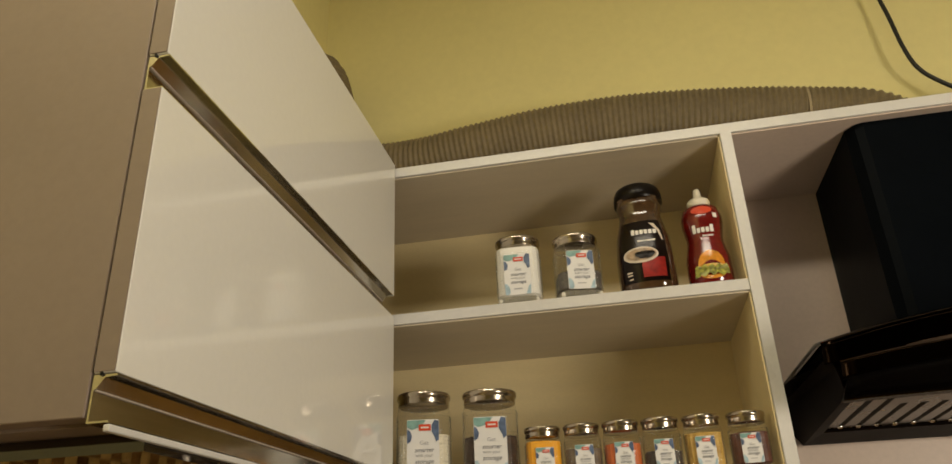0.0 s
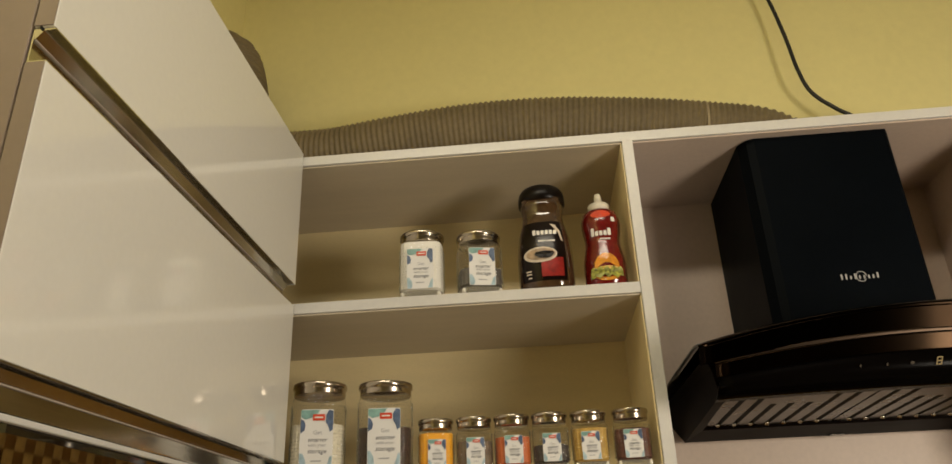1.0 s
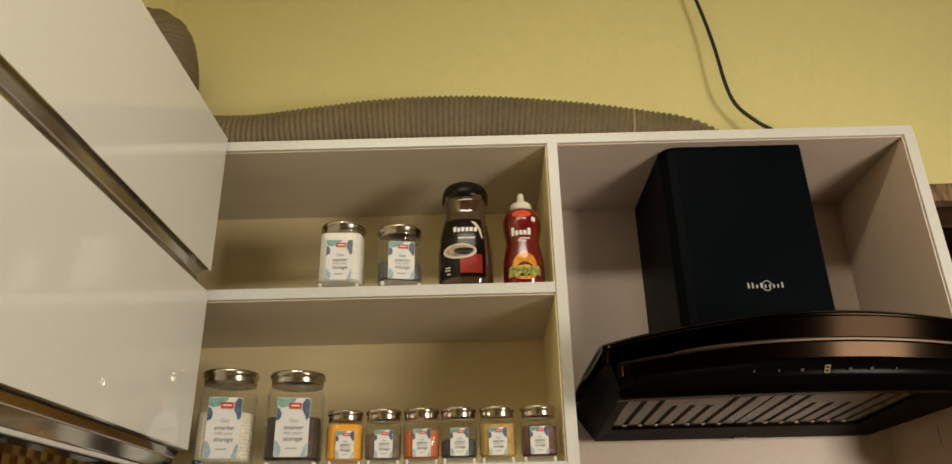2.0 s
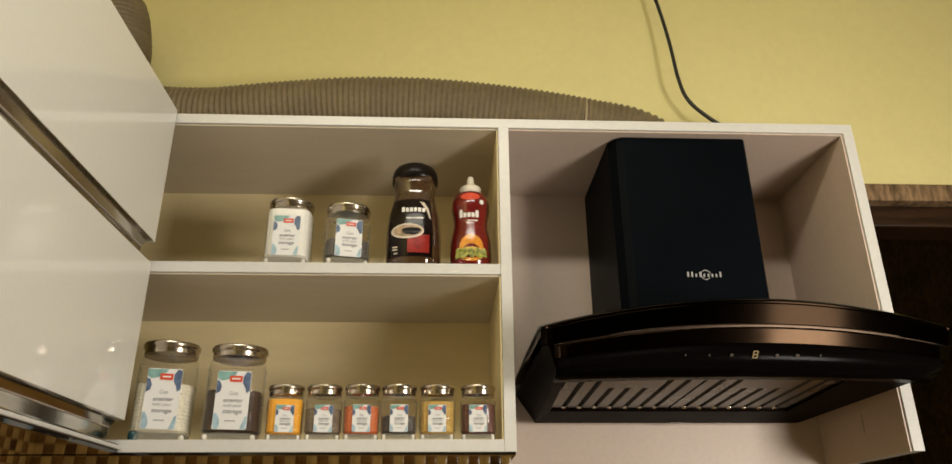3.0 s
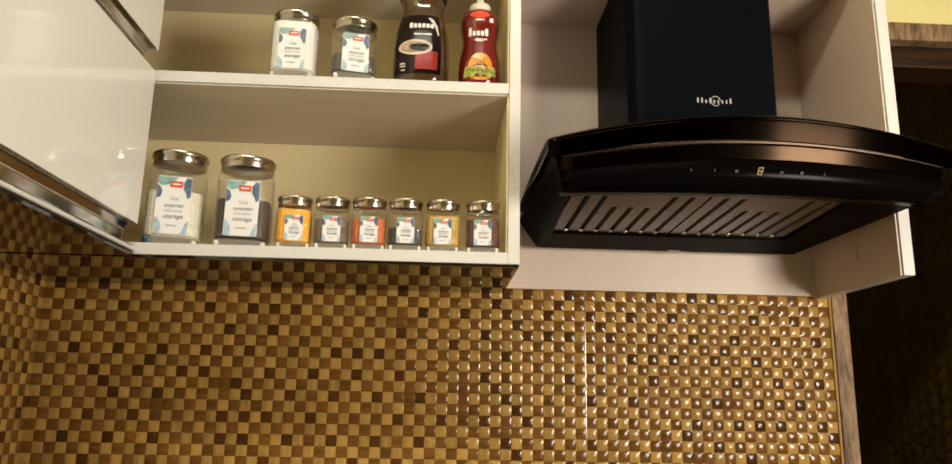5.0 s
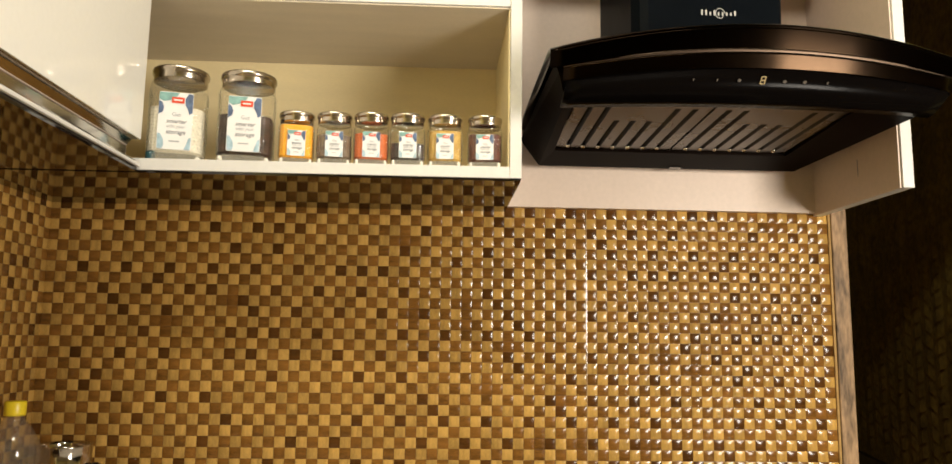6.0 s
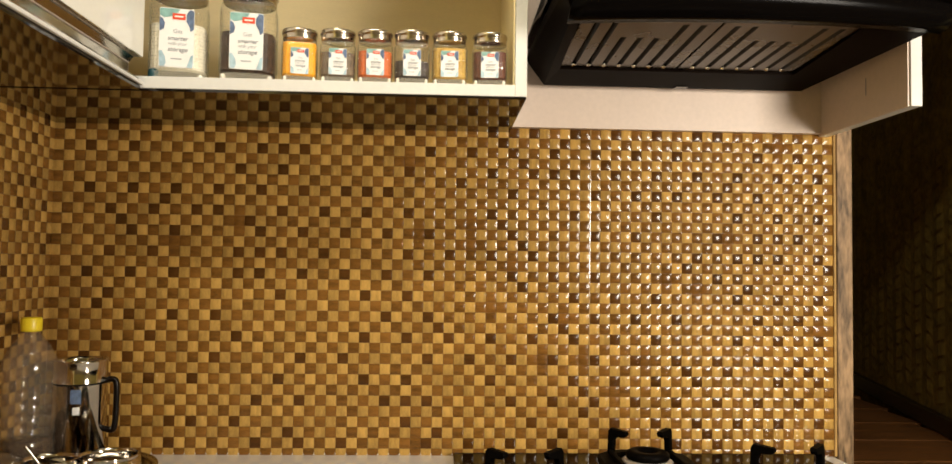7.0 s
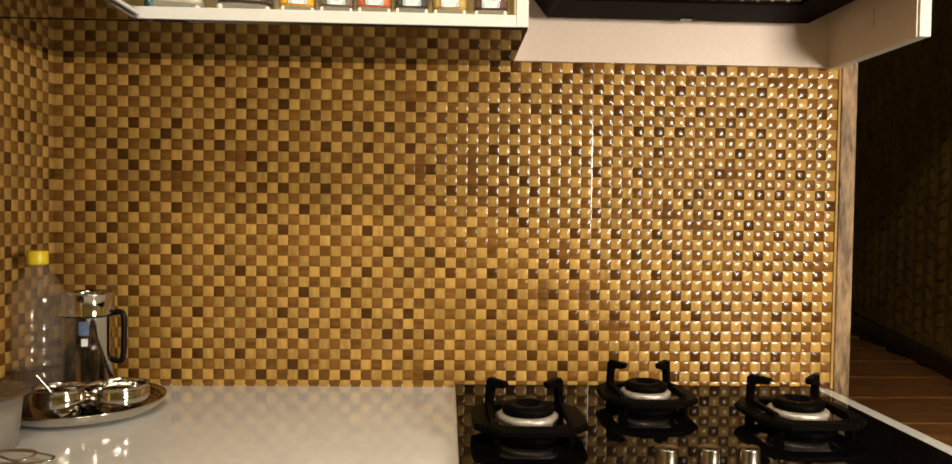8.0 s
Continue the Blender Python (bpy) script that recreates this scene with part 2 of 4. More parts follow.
def tube(points, radius, steps=10, ribs=0.0, rib=0.0, bm=None, samples=24):
    """A pipe along a smooth line through the points; ribs: pitch of corrugation, rib: its depth."""
    out = bm or bmesh.new()
    pts = [Vector(p) for p in points]
    ext = [2 * pts[0] - pts[1]] + pts + [2 * pts[-1] - pts[-2]]
    line = []
    for i in range(1, len(ext) - 2):
        p0, p1, p2, p3 = ext[i - 1 : i + 3]
        for k in range(samples):
            t = k / samples
            line.append(0.5 * (2 * p1 + (p2 - p0) * t + (2 * p0 - 5 * p1 + 4 * p2 - p3) * t * t + (3 * p1 - p0 - 3 * p2 + p3) * t ** 3))
    line.append(pts[-1])
    if ribs:
        lengths = [0.0]
        for a, b in zip(line, line[1:]):
            lengths.append(lengths[-1] + (b - a).length)
        count = int(lengths[-1] / ribs * 6)
        fine, j = [], 0
        for k in range(count + 1):
            d = lengths[-1] * k / count
            while j < len(line) - 2 and lengths[j + 1] < d:
                j += 1
            f = (d - lengths[j]) / max(1e-9, lengths[j + 1] - lengths[j])
            fine.append(line[j].lerp(line[j + 1], f))
        line = fine
    rings, side = [], None
    for k, p in enumerate(line):
        way = (line[min(k + 1, len(line) - 1)] - line[max(k - 1, 0)]).normalized()
        if side is None:
            side = way.orthogonal().normalized()
        side = (side - way * side.dot(way)).normalized()
        up = way.cross(side)
        r = radius + (rib * (0.5 + 0.5 * math.cos(2 * math.pi * k / 6)) if ribs else 0)
        rings.append([out.verts.new(p + r * (math.cos(a) * side + math.sin(a) * up)) for a in (2 * math.pi * q / steps for q in range(steps))])
    for lo, hi in zip(rings, rings[1:]):
        for q in range(steps):
            out.faces.new((lo[q], lo[(q + 1) % steps], hi[(q + 1) % steps], hi[q]))
    out.faces.new(rings[0][::-1])
    out.faces.new(rings[-1])
    return out


def flat(points, y, thick=0.0006):
    """A thin printed shape in the x-z plane, its face towards -y."""
    return prism(points, "y", y - thick, y)


def ellipse(cx, cz, rx, rz, n=20, wobble=0.0):
    return [(cx + rx * (1 + wobble * math.sin(3 * a)) * math.cos(a), cz + rz * (1 + wobble * math.cos(2 * a)) * math.sin(a)) for a in (2 * math.pi * k / n for k in range(n))]


def rounded(x0, x1, z0, z1, r, n=5):
    out = []
    for cx, cz, a0 in ((x1 - r, z1 - r, 0), (x0 + r, z1 - r, 90), (x0 + r, z0 + r, 180), (x1 - r, z0 + r, 270)):
        for k in range(n + 1):
            a = radians(a0 + 90 * k / n)
            out.append((cx + r * math.cos(a), cz + r * math.sin(a)))
    return out


def lettering(name, words, size, parent, material, x, y, z, shear=0.0, label="", bold=0.0):
    """Words in the built-in font as a thin mesh that faces -y, centred on x."""
    data = bpy.data.curves.new(name, "FONT")
    data.body, data.size, data.align_x, data.extrude, data.shear, data.offset = words, size, "CENTER", 0.0003, shear, bold
    data.resolution_u = 3
    ob = bpy.data.objects.new(name, data)
    scene.collection.objects.link(ob)
    me = bpy.data.meshes.new_from_object(ob.evaluated_get(bpy.context.evaluated_depsgraph_get()))
    bpy.data.objects.remove(ob)
    bpy.data.curves.remove(data)
    me.materials.clear()
    me.materials.append(material)
    made = new(name, me)
    made.parent = parent
    made.matrix_basis = pose(x, y, z, 90, 0, 0)
    return made


def structure(name, bm, material, label, category="wall"):
    return tagged(part(name, bm, material, None), label, category, kind="structure")


# ---- plan ----
UNIT_X0, DIV_X0, DIV_X1, UNIT_X1 = 0.004, 0.830, 0.848, 1.466
UNIT_Y, UNIT_Z0, UNIT_Z1 = -0.290, 1.472, 2.039
SHELF_Z = 1.767
COUNTER = 0.860
TILE_END, TILE_TOP = 1.475, 1.480
COLS, ROWS_UP = 75, 32
PITCH_X, PITCH_Z = TILE_END / COLS, 0.0195
ROW0 = COUNTER - 0.0072   # the lowest row is cut by the worktop
SEAM = 51                 # column at which the second sheet begins

# ---- shell of the kitchen ----
structure("floor", box(-0.1, 5.1, -6.1, 4.2, -0.1, 0.0), M_FLOOR, "brown glazed floor tiles", "floor")
structure("ceiling", box(-0.1, 5.1, -6.1, 4.2, 2.75, 2.85), M_CEIL, "plain pale ceiling", "ceiling")
structure("wall_west", box(-0.1, 0.0, -6.1, 0.1, 0.0, 2.75), M_YELLOW, "yellow painted wall")
# south and east walls are unseen, added to close the room and bounce light
structure("unseen_wall_south", box(0.0, 5.0, -6.1, -6.0, 0.0, 2.75), M_YELLOW, "yellow painted wall")
structure("unseen_wall_east", box(5.0, 5.1, -6.1, 4.2, 0.0, 2.75), M_YELLOW, "yellow painted wall")
wall = box(0.0, 1.49, 0.008, 0.1, 0.0, 2.75)
box(1.49, 5.0, 0.008, 0.1, 2.04, 2.75, bm=wall)
box(2.62, 5.0, 0.008, 0.1, 0.0, 2.04, bm=wall)
structure("wall_north", wall, M_YELLOW, "yellow painted wall with an open doorway")
structure("wall_far", box(-0.1, 5.0, 4.1, 4.2, 0.0, 2.75), M_PAPER, "dark papered wall of the next room")
structure("wall_inner", box(-0.1, 0.0, 0.1, 4.1, 0.0, 2.75), M_PAPER, "dark papered wall of the next room")

# doorway casing
casing = thing("door_casing", "brown veined marble casing round the dark doorway", "door frame", kind="structure")
part("jamb", box(1.4808, 1.511, -0.007, 0.104, 0.0, 2.022, 0.002), M_MARBLE, casing)
part("lintel", box(1.482, 2.65, -0.012, 0.104, 2.022, 2.062, 0.002), M_MARBLE, casing)
part("wooden_head", box(1.51, 2.62, 0.012, 0.09, 1.972, 2.02, 0.003), M_DARKWOOD, casing, "dark wooden frame head")

# room beyond the doorway
ang = math.degrees(math.atan2(0.334, 1.27))
side = thing("papered_partition", "dark olive woven-pattern papered wall in the unlit next room", "wall", pose(2.436, 1.03, 0, 0, 0, -ang), kind="structure")
part("partition_wall", box(0.0, 0.1, -0.85, 2.9, 0.0, 2.75), M_PAPER, side)
weave = bmesh.new()
for i in range(26):
    for j in range(24):
        y, z = -0.8 + i * 0.11, 0.76 + j * 0.055
        lean = 0.03 if i % 2 else -0.03
        vs = [weave.verts.new((-0.001 - 0.005 * (k in (1, 2)), y + u, z + v + lean * (u / 0.1))) for k, (u, v) in enumerate(((0.004, 0.004), (0.05, 0.008), (0.05, 0.05), (0.004, 0.046)))]
        weave.faces.new(vs[::-1])
        vs = [weave.verts.new((-0.006 + 0.005 * (k in (1, 2)), y + u, z + v + lean * (u / 0.1))) for k, (u, v) in enumerate(((0.05, 0.008), (0.106, 0.004), (0.106, 0.046), (0.05, 0.05)))]
        weave.faces.new(vs[::-1])
tagged(part("woven_relief", weave, M_PAPER, side), kind="stuff")
part("skirting", box(-0.03, 0.0, -0.85, 2.9, 0.66, 0.72, 0.004), M_DARKWOOD, side, "dark wooden rail")
plat = thing("wooden_bench", "brown wooden bench top in the dark next room", "bench")
for k in range(8):
    part("plank", box(1.62, 2.32 + 0.04 * k, 0.2 + 0.27 * k, 0.2 + 0.27 * k + 0.264, 0.62, 0.66, 0.004), M_WOOD, plat)
part("bench_base", box(1.66, 2.2, 0.25, 2.2, 0.0, 0.62), M_DARKWOOD, plat)

# ---- counter and cabinet below ----
top = thing("worktop", "glossy white stone worktop against the tiled wall", "worktop")
part("slab", box(0.002, 1.475, -0.62, 0.0, 0.825, COUNTER, 0.003), M_COUNTER, top)
base = thing("base_cabinet", "white base cabinet under the worktop", "cabinet")
part("body", box(0.004, 1.44, -0.57, -0.005, 0.1, 0.824), M_CARCASS, base)
part("plinth", box(0.004, 1.44, -0.52, -0.05, 0.0, 0.1), M_DARKWOOD, base)
for k in range(3):
    d = part("door", box(0.006 + k * 0.479, 0.48 + k * 0.479, -0.59, -0.571, 0.11, 0.815, 0.002), M_WHITE, base)
    part("handle", box(0.006 + k * 0.479, 0.48 + k * 0.479, -0.598, -0.591, 0.79, 0.81, 0.002), M_ALU, d)

# ---- wall cabinet with lift-up doors ----
CX, CY0, CY1 = 0.275, -0.947, -0.294
cab = thing("wall_cabinet", "white high-gloss wall cabinet with two lift-up doors and metal grip rails", "cabinet")
part("side_panel", box(0.002, 0.2545, CY0, CY0 + 0.018, 1.486, 2.04, 0.001), M_CARCASS, cab, "matt beige side panel")
part("body", box(0.002, 0.254, CY0 + 0.018, CY1, 1.4835, 2.04), M_CARCASS, cab)
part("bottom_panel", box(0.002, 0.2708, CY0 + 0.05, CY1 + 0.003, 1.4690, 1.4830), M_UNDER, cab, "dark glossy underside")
part("bottom_lip", box(0.2712, 0.2765, CY0, CY1, 1.4752, 1.4805, 0.001), M_EDGE, cab)
for name, z0, z1 in (("upper_door", 1.797, 2.043), ("lower_door", 1.517, 1.7615)):
    d = part(name, box(0.257, CX, CY0, CY1, z0, z1, 0.0008), (M_WHITE,), cab)
    part("door_edge", box(0.2575, CX - 0.0008, CY0 - 0.0012, CY0 - 0.0002, z0 + 0.001, z1 - 0.001), M_CARCASS, d, "matt beige edge")
    prof = [(CX + 0.0008, z0 - 0.0008), (CX + 0.0008, z0 - 0.0024), (0.2660, z0 - 0.0030), (0.2600, z0 - 0.0108), (0.2582, z0 - 0.0118), (0.2582, z0 - 0.0338), (CX - 0.001, z0 - 0.0338), (CX - 0.001, z0 - 0.0352), (0.2566, z0 - 0.0352), (0.2566, z0 - 0.0008)]
    bm = bmesh.new()
    lo, hi = [bm.verts.new((x, CY0 + 0.001, z)) for x, z in prof], [bm.verts.new((x, CY1 - 0.012, z)) for x, z in prof]
    bm.faces.new(lo)
    bm.faces.new(hi[::-1])
    for i in range(len(prof)):
        k = (i + 1) % len(prof)
        bm.faces.new((lo[i], hi[i], hi[k], lo[k]))
    bmesh.ops.recalc_face_normals(bm, faces=bm.faces[:])
    part("grip_rail", bm, M_ALU, d, "brushed metal grip rail")
    # thin pale strip: the highlight along the rail's crease, put in as colour
    part("crease_glint", box(0.2584, 0.2602, CY0 + 0.002, CY1 - 0.013, z0 - 0.0123, z0 - 0.0113), M_CREASEGLINT, d, "pale strip painting the highlight along the crease")
    part("rail_end", box(0.2625, 0.2645, CY0 - 0.0006, CY0 + 0.002, z0 - 0.002, z0 + 0.008), M_SLOT, d)

# ---- open shelf unit ----
unit = thing("shelf_unit", "white open wall shelf unit with two shelves and a hood bay", "shelf")
T = 0.018
part("top_board", box(UNIT_X0, UNIT_X1, UNIT_Y, 0.0, UNIT_Z1 - T, UNIT_Z1, 0.0008), M_EDGE, unit)
part("shelf_lining", box(UNIT_X0 + 0.001, DIV_X0, UNIT_Y + 0.004, -0.012, UNIT_Z1 - T - 0.003, UNIT_Z1 - T - 0.0005), M_LINING, unit)
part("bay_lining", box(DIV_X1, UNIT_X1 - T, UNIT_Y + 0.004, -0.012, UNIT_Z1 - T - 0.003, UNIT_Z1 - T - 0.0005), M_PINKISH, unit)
part("middle_shelf", box(UNIT_X0, DIV_X0, UNIT_Y + 0.001, -0.004, SHELF_Z - T, SHELF_Z, 0.0008), M_EDGE, unit)
part("shelf_lining", box(UNIT_X0 + 0.001, DIV_X0, UNIT_Y + 0.004, -0.012, SHELF_Z - T - 0.003, SHELF_Z - T - 0.0005), M_LINING, unit)
part("bottom_board", box(UNIT_X0, DIV_X0, UNIT_Y, -0.004, UNIT_Z0, UNIT_Z0 + T, 0.0008), M_EDGE, unit)
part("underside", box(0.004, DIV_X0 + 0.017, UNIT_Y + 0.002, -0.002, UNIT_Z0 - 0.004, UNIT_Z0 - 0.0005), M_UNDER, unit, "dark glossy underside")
part("divider", box(DIV_X0, DIV_X1, UNIT_Y - 0.001, -0.004, UNIT_Z0, UNIT_Z1 - T, 0.0008), M_EDGE, unit)
part("end_panel", box(UNIT_X1 - T, UNIT_X1, UNIT_Y - 0.001, -0.002, UNIT_Z0, UNIT_Z1 - T, 0.0008), M_EDGE, unit)
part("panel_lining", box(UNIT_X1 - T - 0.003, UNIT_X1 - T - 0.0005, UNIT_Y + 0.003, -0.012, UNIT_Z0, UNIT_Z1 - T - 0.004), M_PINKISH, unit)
part("back_panel", box(UNIT_X0, DIV_X0, -0.011, -0.002, UNIT_Z0 + T, UNIT_Z1 - T), M_CREAM, unit)
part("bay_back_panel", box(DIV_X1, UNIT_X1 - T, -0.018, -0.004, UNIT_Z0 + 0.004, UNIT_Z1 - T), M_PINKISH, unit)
part("divider_lining", box(DIV_X0 - 0.0028, DIV_X0 - 0.0005, UNIT_Y + 0.004, -0.012, SHELF_Z + 0.0005, UNIT_Z1 - T - 0.004), M_CREAM, unit)
part("divider_lining", box(DIV_X0 - 0.0028, DIV_X0 - 0.0005, UNIT_Y + 0.004, -0.012, UNIT_Z0 + T + 0.0005, SHELF_Z - T - 0.004), M_CREAM, unit)
part("scratch", box(UNIT_X1 - T - 0.0036, UNIT_X1 - T - 0.0031, -0.172, -0.1705, 1.515, 1.545), M_INK, unit, "short dark scratch mark")

# ---- range hood ----
HX = 1.160
hood = thing("range_hood", "black wall range hood with curved glass visor and steel filters", "range hood", pose(HX, 0, 0))
M_LOGO = mat("dull_silver_print", (0.42, 0.4, 0.38), 0.4, vary=0.05, bump=0.0)
chim = part("chimney", prism([(-0.129, -0.012), (-0.129, -0.250), (-0.118, -0.266), (-0.106, -0.272), (0.110, -0.272), (0.113, -0.270), (0.119, -0.260), (0.119, -0.012)], "z", 1.615, 2.016), M_BLACK, hood, "satin black chimney cover")
lg = 1.757
for k in range(9):
    x = -0.019 + k * 0.0068
    h = 0.011 if k in (0, 1, 3, 8) else 0.007
    part("logo_bar", flat(rounded(x, x + 0.0026, lg - 0.004, lg - 0.004 + h * 0.85, 0.0010, 2), -0.2722), M_LOGO, chim, "pale printed mark")
r, ring = 0.011, bmesh.new()
for a in range(18):
    a0, a1 = 2 * math.pi * a / 20, 2 * math.pi * (a + 1) / 20
    pts = [(0.012 + q * r * 0.75 * math.cos(b), lg + q * r * 0.8 * math.sin(b)) for b, q in ((a0, 1), (a1, 1), (a1, 0.87), (a0, 0.87))]
    prism(pts, "y", -0.2728, -0.2722, bm=ring)
part("logo_ring", ring, M_LOGO, chim, "pale printed mark")


def sheet(xs, rows, thick):
    """A bent sheet: rows of functions x -> (y, z); thick: downwards."""
    bm = bmesh.new()
    upper = [[bm.verts.new((x, *f(x))) for x in xs] for f in rows]
    lower = [[bm.verts.new((x, f(x)[0], f(x)[1] - thick)) for x in xs] for f in rows]
    n, m = len(rows), len(xs)
    for i in range(n - 1):
        for j in range(m - 1):
            bm.faces.new((upper[i][j], upper[i][j + 1], upper[i + 1][j + 1], upper[i + 1][j]))
            bm.faces.new((lower[i + 1][j], lower[i + 1][j + 1], lower[i][j + 1], lower[i][j]))
    for j in range(m - 1):
        bm.faces.new((upper[0][j + 1], upper[0][j], lower[0][j], lower[0][j + 1]))
        bm.faces.new((upper[-1][j], upper[-1][j + 1], lower[-1][j + 1], lower[-1][j]))
    for i in range(n - 1):
        bm.faces.new((upper[i][0], upper[i + 1][0], lower[i + 1][0], lower[i][0]))
        bm.faces.new((upper[i + 1][-1], upper[i][-1], lower[i][-1], lower[i + 1][-1]))
    bmesh.ops.recalc_face_normals(bm, faces=bm.faces[:])
    return bm


HALF = 0.290
xs = [-HALF + 2 * HALF * k / 32 for k in range(33)]


def bow(x):
    return 1 - (x / HALF) ** 2


def lip(x):
    return -0.445 - 0.035 * bow(x)


def front(y0, top, foot, tilt=0.236):
    """Rows of a leaning front face between two heights, flat up to its edges."""
    rows = []
    for f in (0.0, 0.05, 0.5, 0.95, 1.0):
        rows.append(lambda x, f=f: (lip(x) + y0 + tilt * f * (top(x) - foot(x)), top(x) + f * (foot(x) - top(x))))
    return rows


visor_top = [
    lambda x: (-0.02, 1.626 + 0.030 * bow(x)),
    lambda x: (-0.25, 1.628 + 0.030 * bow(x)),
    lambda x: (lip(x) + 0.030, 1.626 + 0.030 * bow(x)),
    lambda x: (lip(x) + 0.006, 1.622 + 0.030 * bow(x)),
    lambda x: (lip(x) + 0.001, 1.619 + 0.030 * bow(x)),
]
part("glass_visor", sheet(xs, visor_top + front(0.0, lambda x: 1.618 + 0.030 * bow(x), lambda x: 1.597 + 0.021 * bow(x)), 0.004), M_VISOR, hood, "curved smoked glass visor", True)
part("visor_lip", sheet(xs[1:-1], front(0.0058, lambda x: 1.5962 + 0.021 * bow(x), lambda x: 1.5936 + 0.021 * bow(x)), 0.002), M_LIPLINE, hood, "thin bright metal lip", True)
part("bronze_strip", sheet(xs[1:-1], front(0.0066, lambda x: 1.5925 + 0.021 * bow(x), lambda x: 1.5775 + 0.0165 * bow(x)), 0.003), M_BRONZE, hood, "bronze trim strip", True)
xp = [-0.268 + 0.536 * k / 24 for k in range(25)]
panel = part("control_panel", sheet(xp, [lambda x: (-0.30, 1.585), lambda x: (lip(x) + 0.0118, 1.573 + 0.021 * bow(x)), lambda x: (-0.400 - 0.028 * bow(x), 1.560), lambda x: (-0.385 - 0.028 * bow(x), 1.558)], 0.004), M_PANEL, hood, "black glass touch panel", True)
# touch marks on the panel
M_ICON = mat("dim_icon_print", (0.09, 0.075, 0.06), 0.5, vary=0.05, bump=0.0)
M_GLOW = mat("amber_digit", (0.4, 0.3, 0.15), 0.4, vary=0.02, bump=0.0, emit=0.1)


def touch(x, z):
    t = (z - 1.560) / (0.013 + 0.021 * bow(x))
    y = (-0.400 - 0.028 * bow(x)) * (1 - t) + (lip(x) + 0.0118) * t
    return pose(x, y - 0.0036, z - 0.0034, 47, 0, 0)


for k, x in enumerate((-0.098, -0.066, -0.036, 0.026, 0.054, 0.086)):
    part("touch_icon", prism(ellipse(0, 0, 0.0025, 0.0025, 10) if k in (2, 3, 4) else ellipse(0, 0, 0.0010, 0.0022, 8), "y", -0.0004, 0), M_ICON, panel, at=touch(x, 1.5815))
digit = part("digit", box(-0.0032, 0.0032, -0.0006, 0, -0.0008, 0.0008), M_GLOW, panel, "lit amber digit", at=touch(-0.004, 1.5822))
for x0, x1, z0, z1 in ((-0.0032, 0.0032, 0.0046, 0.0058), (-0.0032, 0.0032, -0.0058, -0.0046), (-0.0034, -0.0022, -0.0055, 0.0055), (0.0022, 0.0034, -0.0055, 0.0055)):
    part("digit", box(x0, x1, -0.0006, 0, z0, z1), M_GLOW, panel, "lit amber digit", at=touch(-0.004, 1.5822))

# lower body: a shallow funnel of dark steel
bm = bmesh.new()
loops = []
for outline in ([(-0.284, -0.012, 1.608), (0.284, -0.012, 1.608), (0.281, -0.43, 1.606), (-0.281, -0.43, 1.606)],
                [(-0.284, -0.012, 1.605), (0.284, -0.012, 1.605), (0.277, -0.436, 1.588), (-0.277, -0.436, 1.588)],
                [(-0.254, -0.050, 1.549), (0.230, -0.050, 1.549), (0.262, -0.40, 1.561), (-0.262, -0.40, 1.561)],
                [(-0.240, -0.146, 1.554), (0.170, -0.146, 1.554), (0.162, -0.392, 1.563), (-0.248, -0.392, 1.563)],
                [(-0.240, -0.146, 1.564), (0.170, -0.146, 1.564), (0.162, -0.392, 1.572), (-0.248, -0.392, 1.572)]):
    loops.append([bm.verts.new(p) for p in outline])
for lo, hi in zip(loops, loops[1:]):
    for k in range(4):
        bm.faces.new((lo[k], lo[(k + 1) % 4], hi[(k + 1) % 4], hi[k]))
bm.faces.new(loops[-1])
bm.faces.new(loops[0][::-1])
bmesh.ops.recalc_face_normals(bm, faces=bm.faces[:])
part("lower_body", bm, M_BODY, hood)
part("rear_badge", box(-0.012, 0.010, -0.0665, -0.050, 1.5475, 1.5488), M_FILTER, hood)
# far brighter than the filter, to make the glints at the slot ends
M_SLOTGLINT = mat("bright_glint_steel", (0.75, 0.7, 0.62), 0.22, 1.0, vary=0.05, bump=0.0)
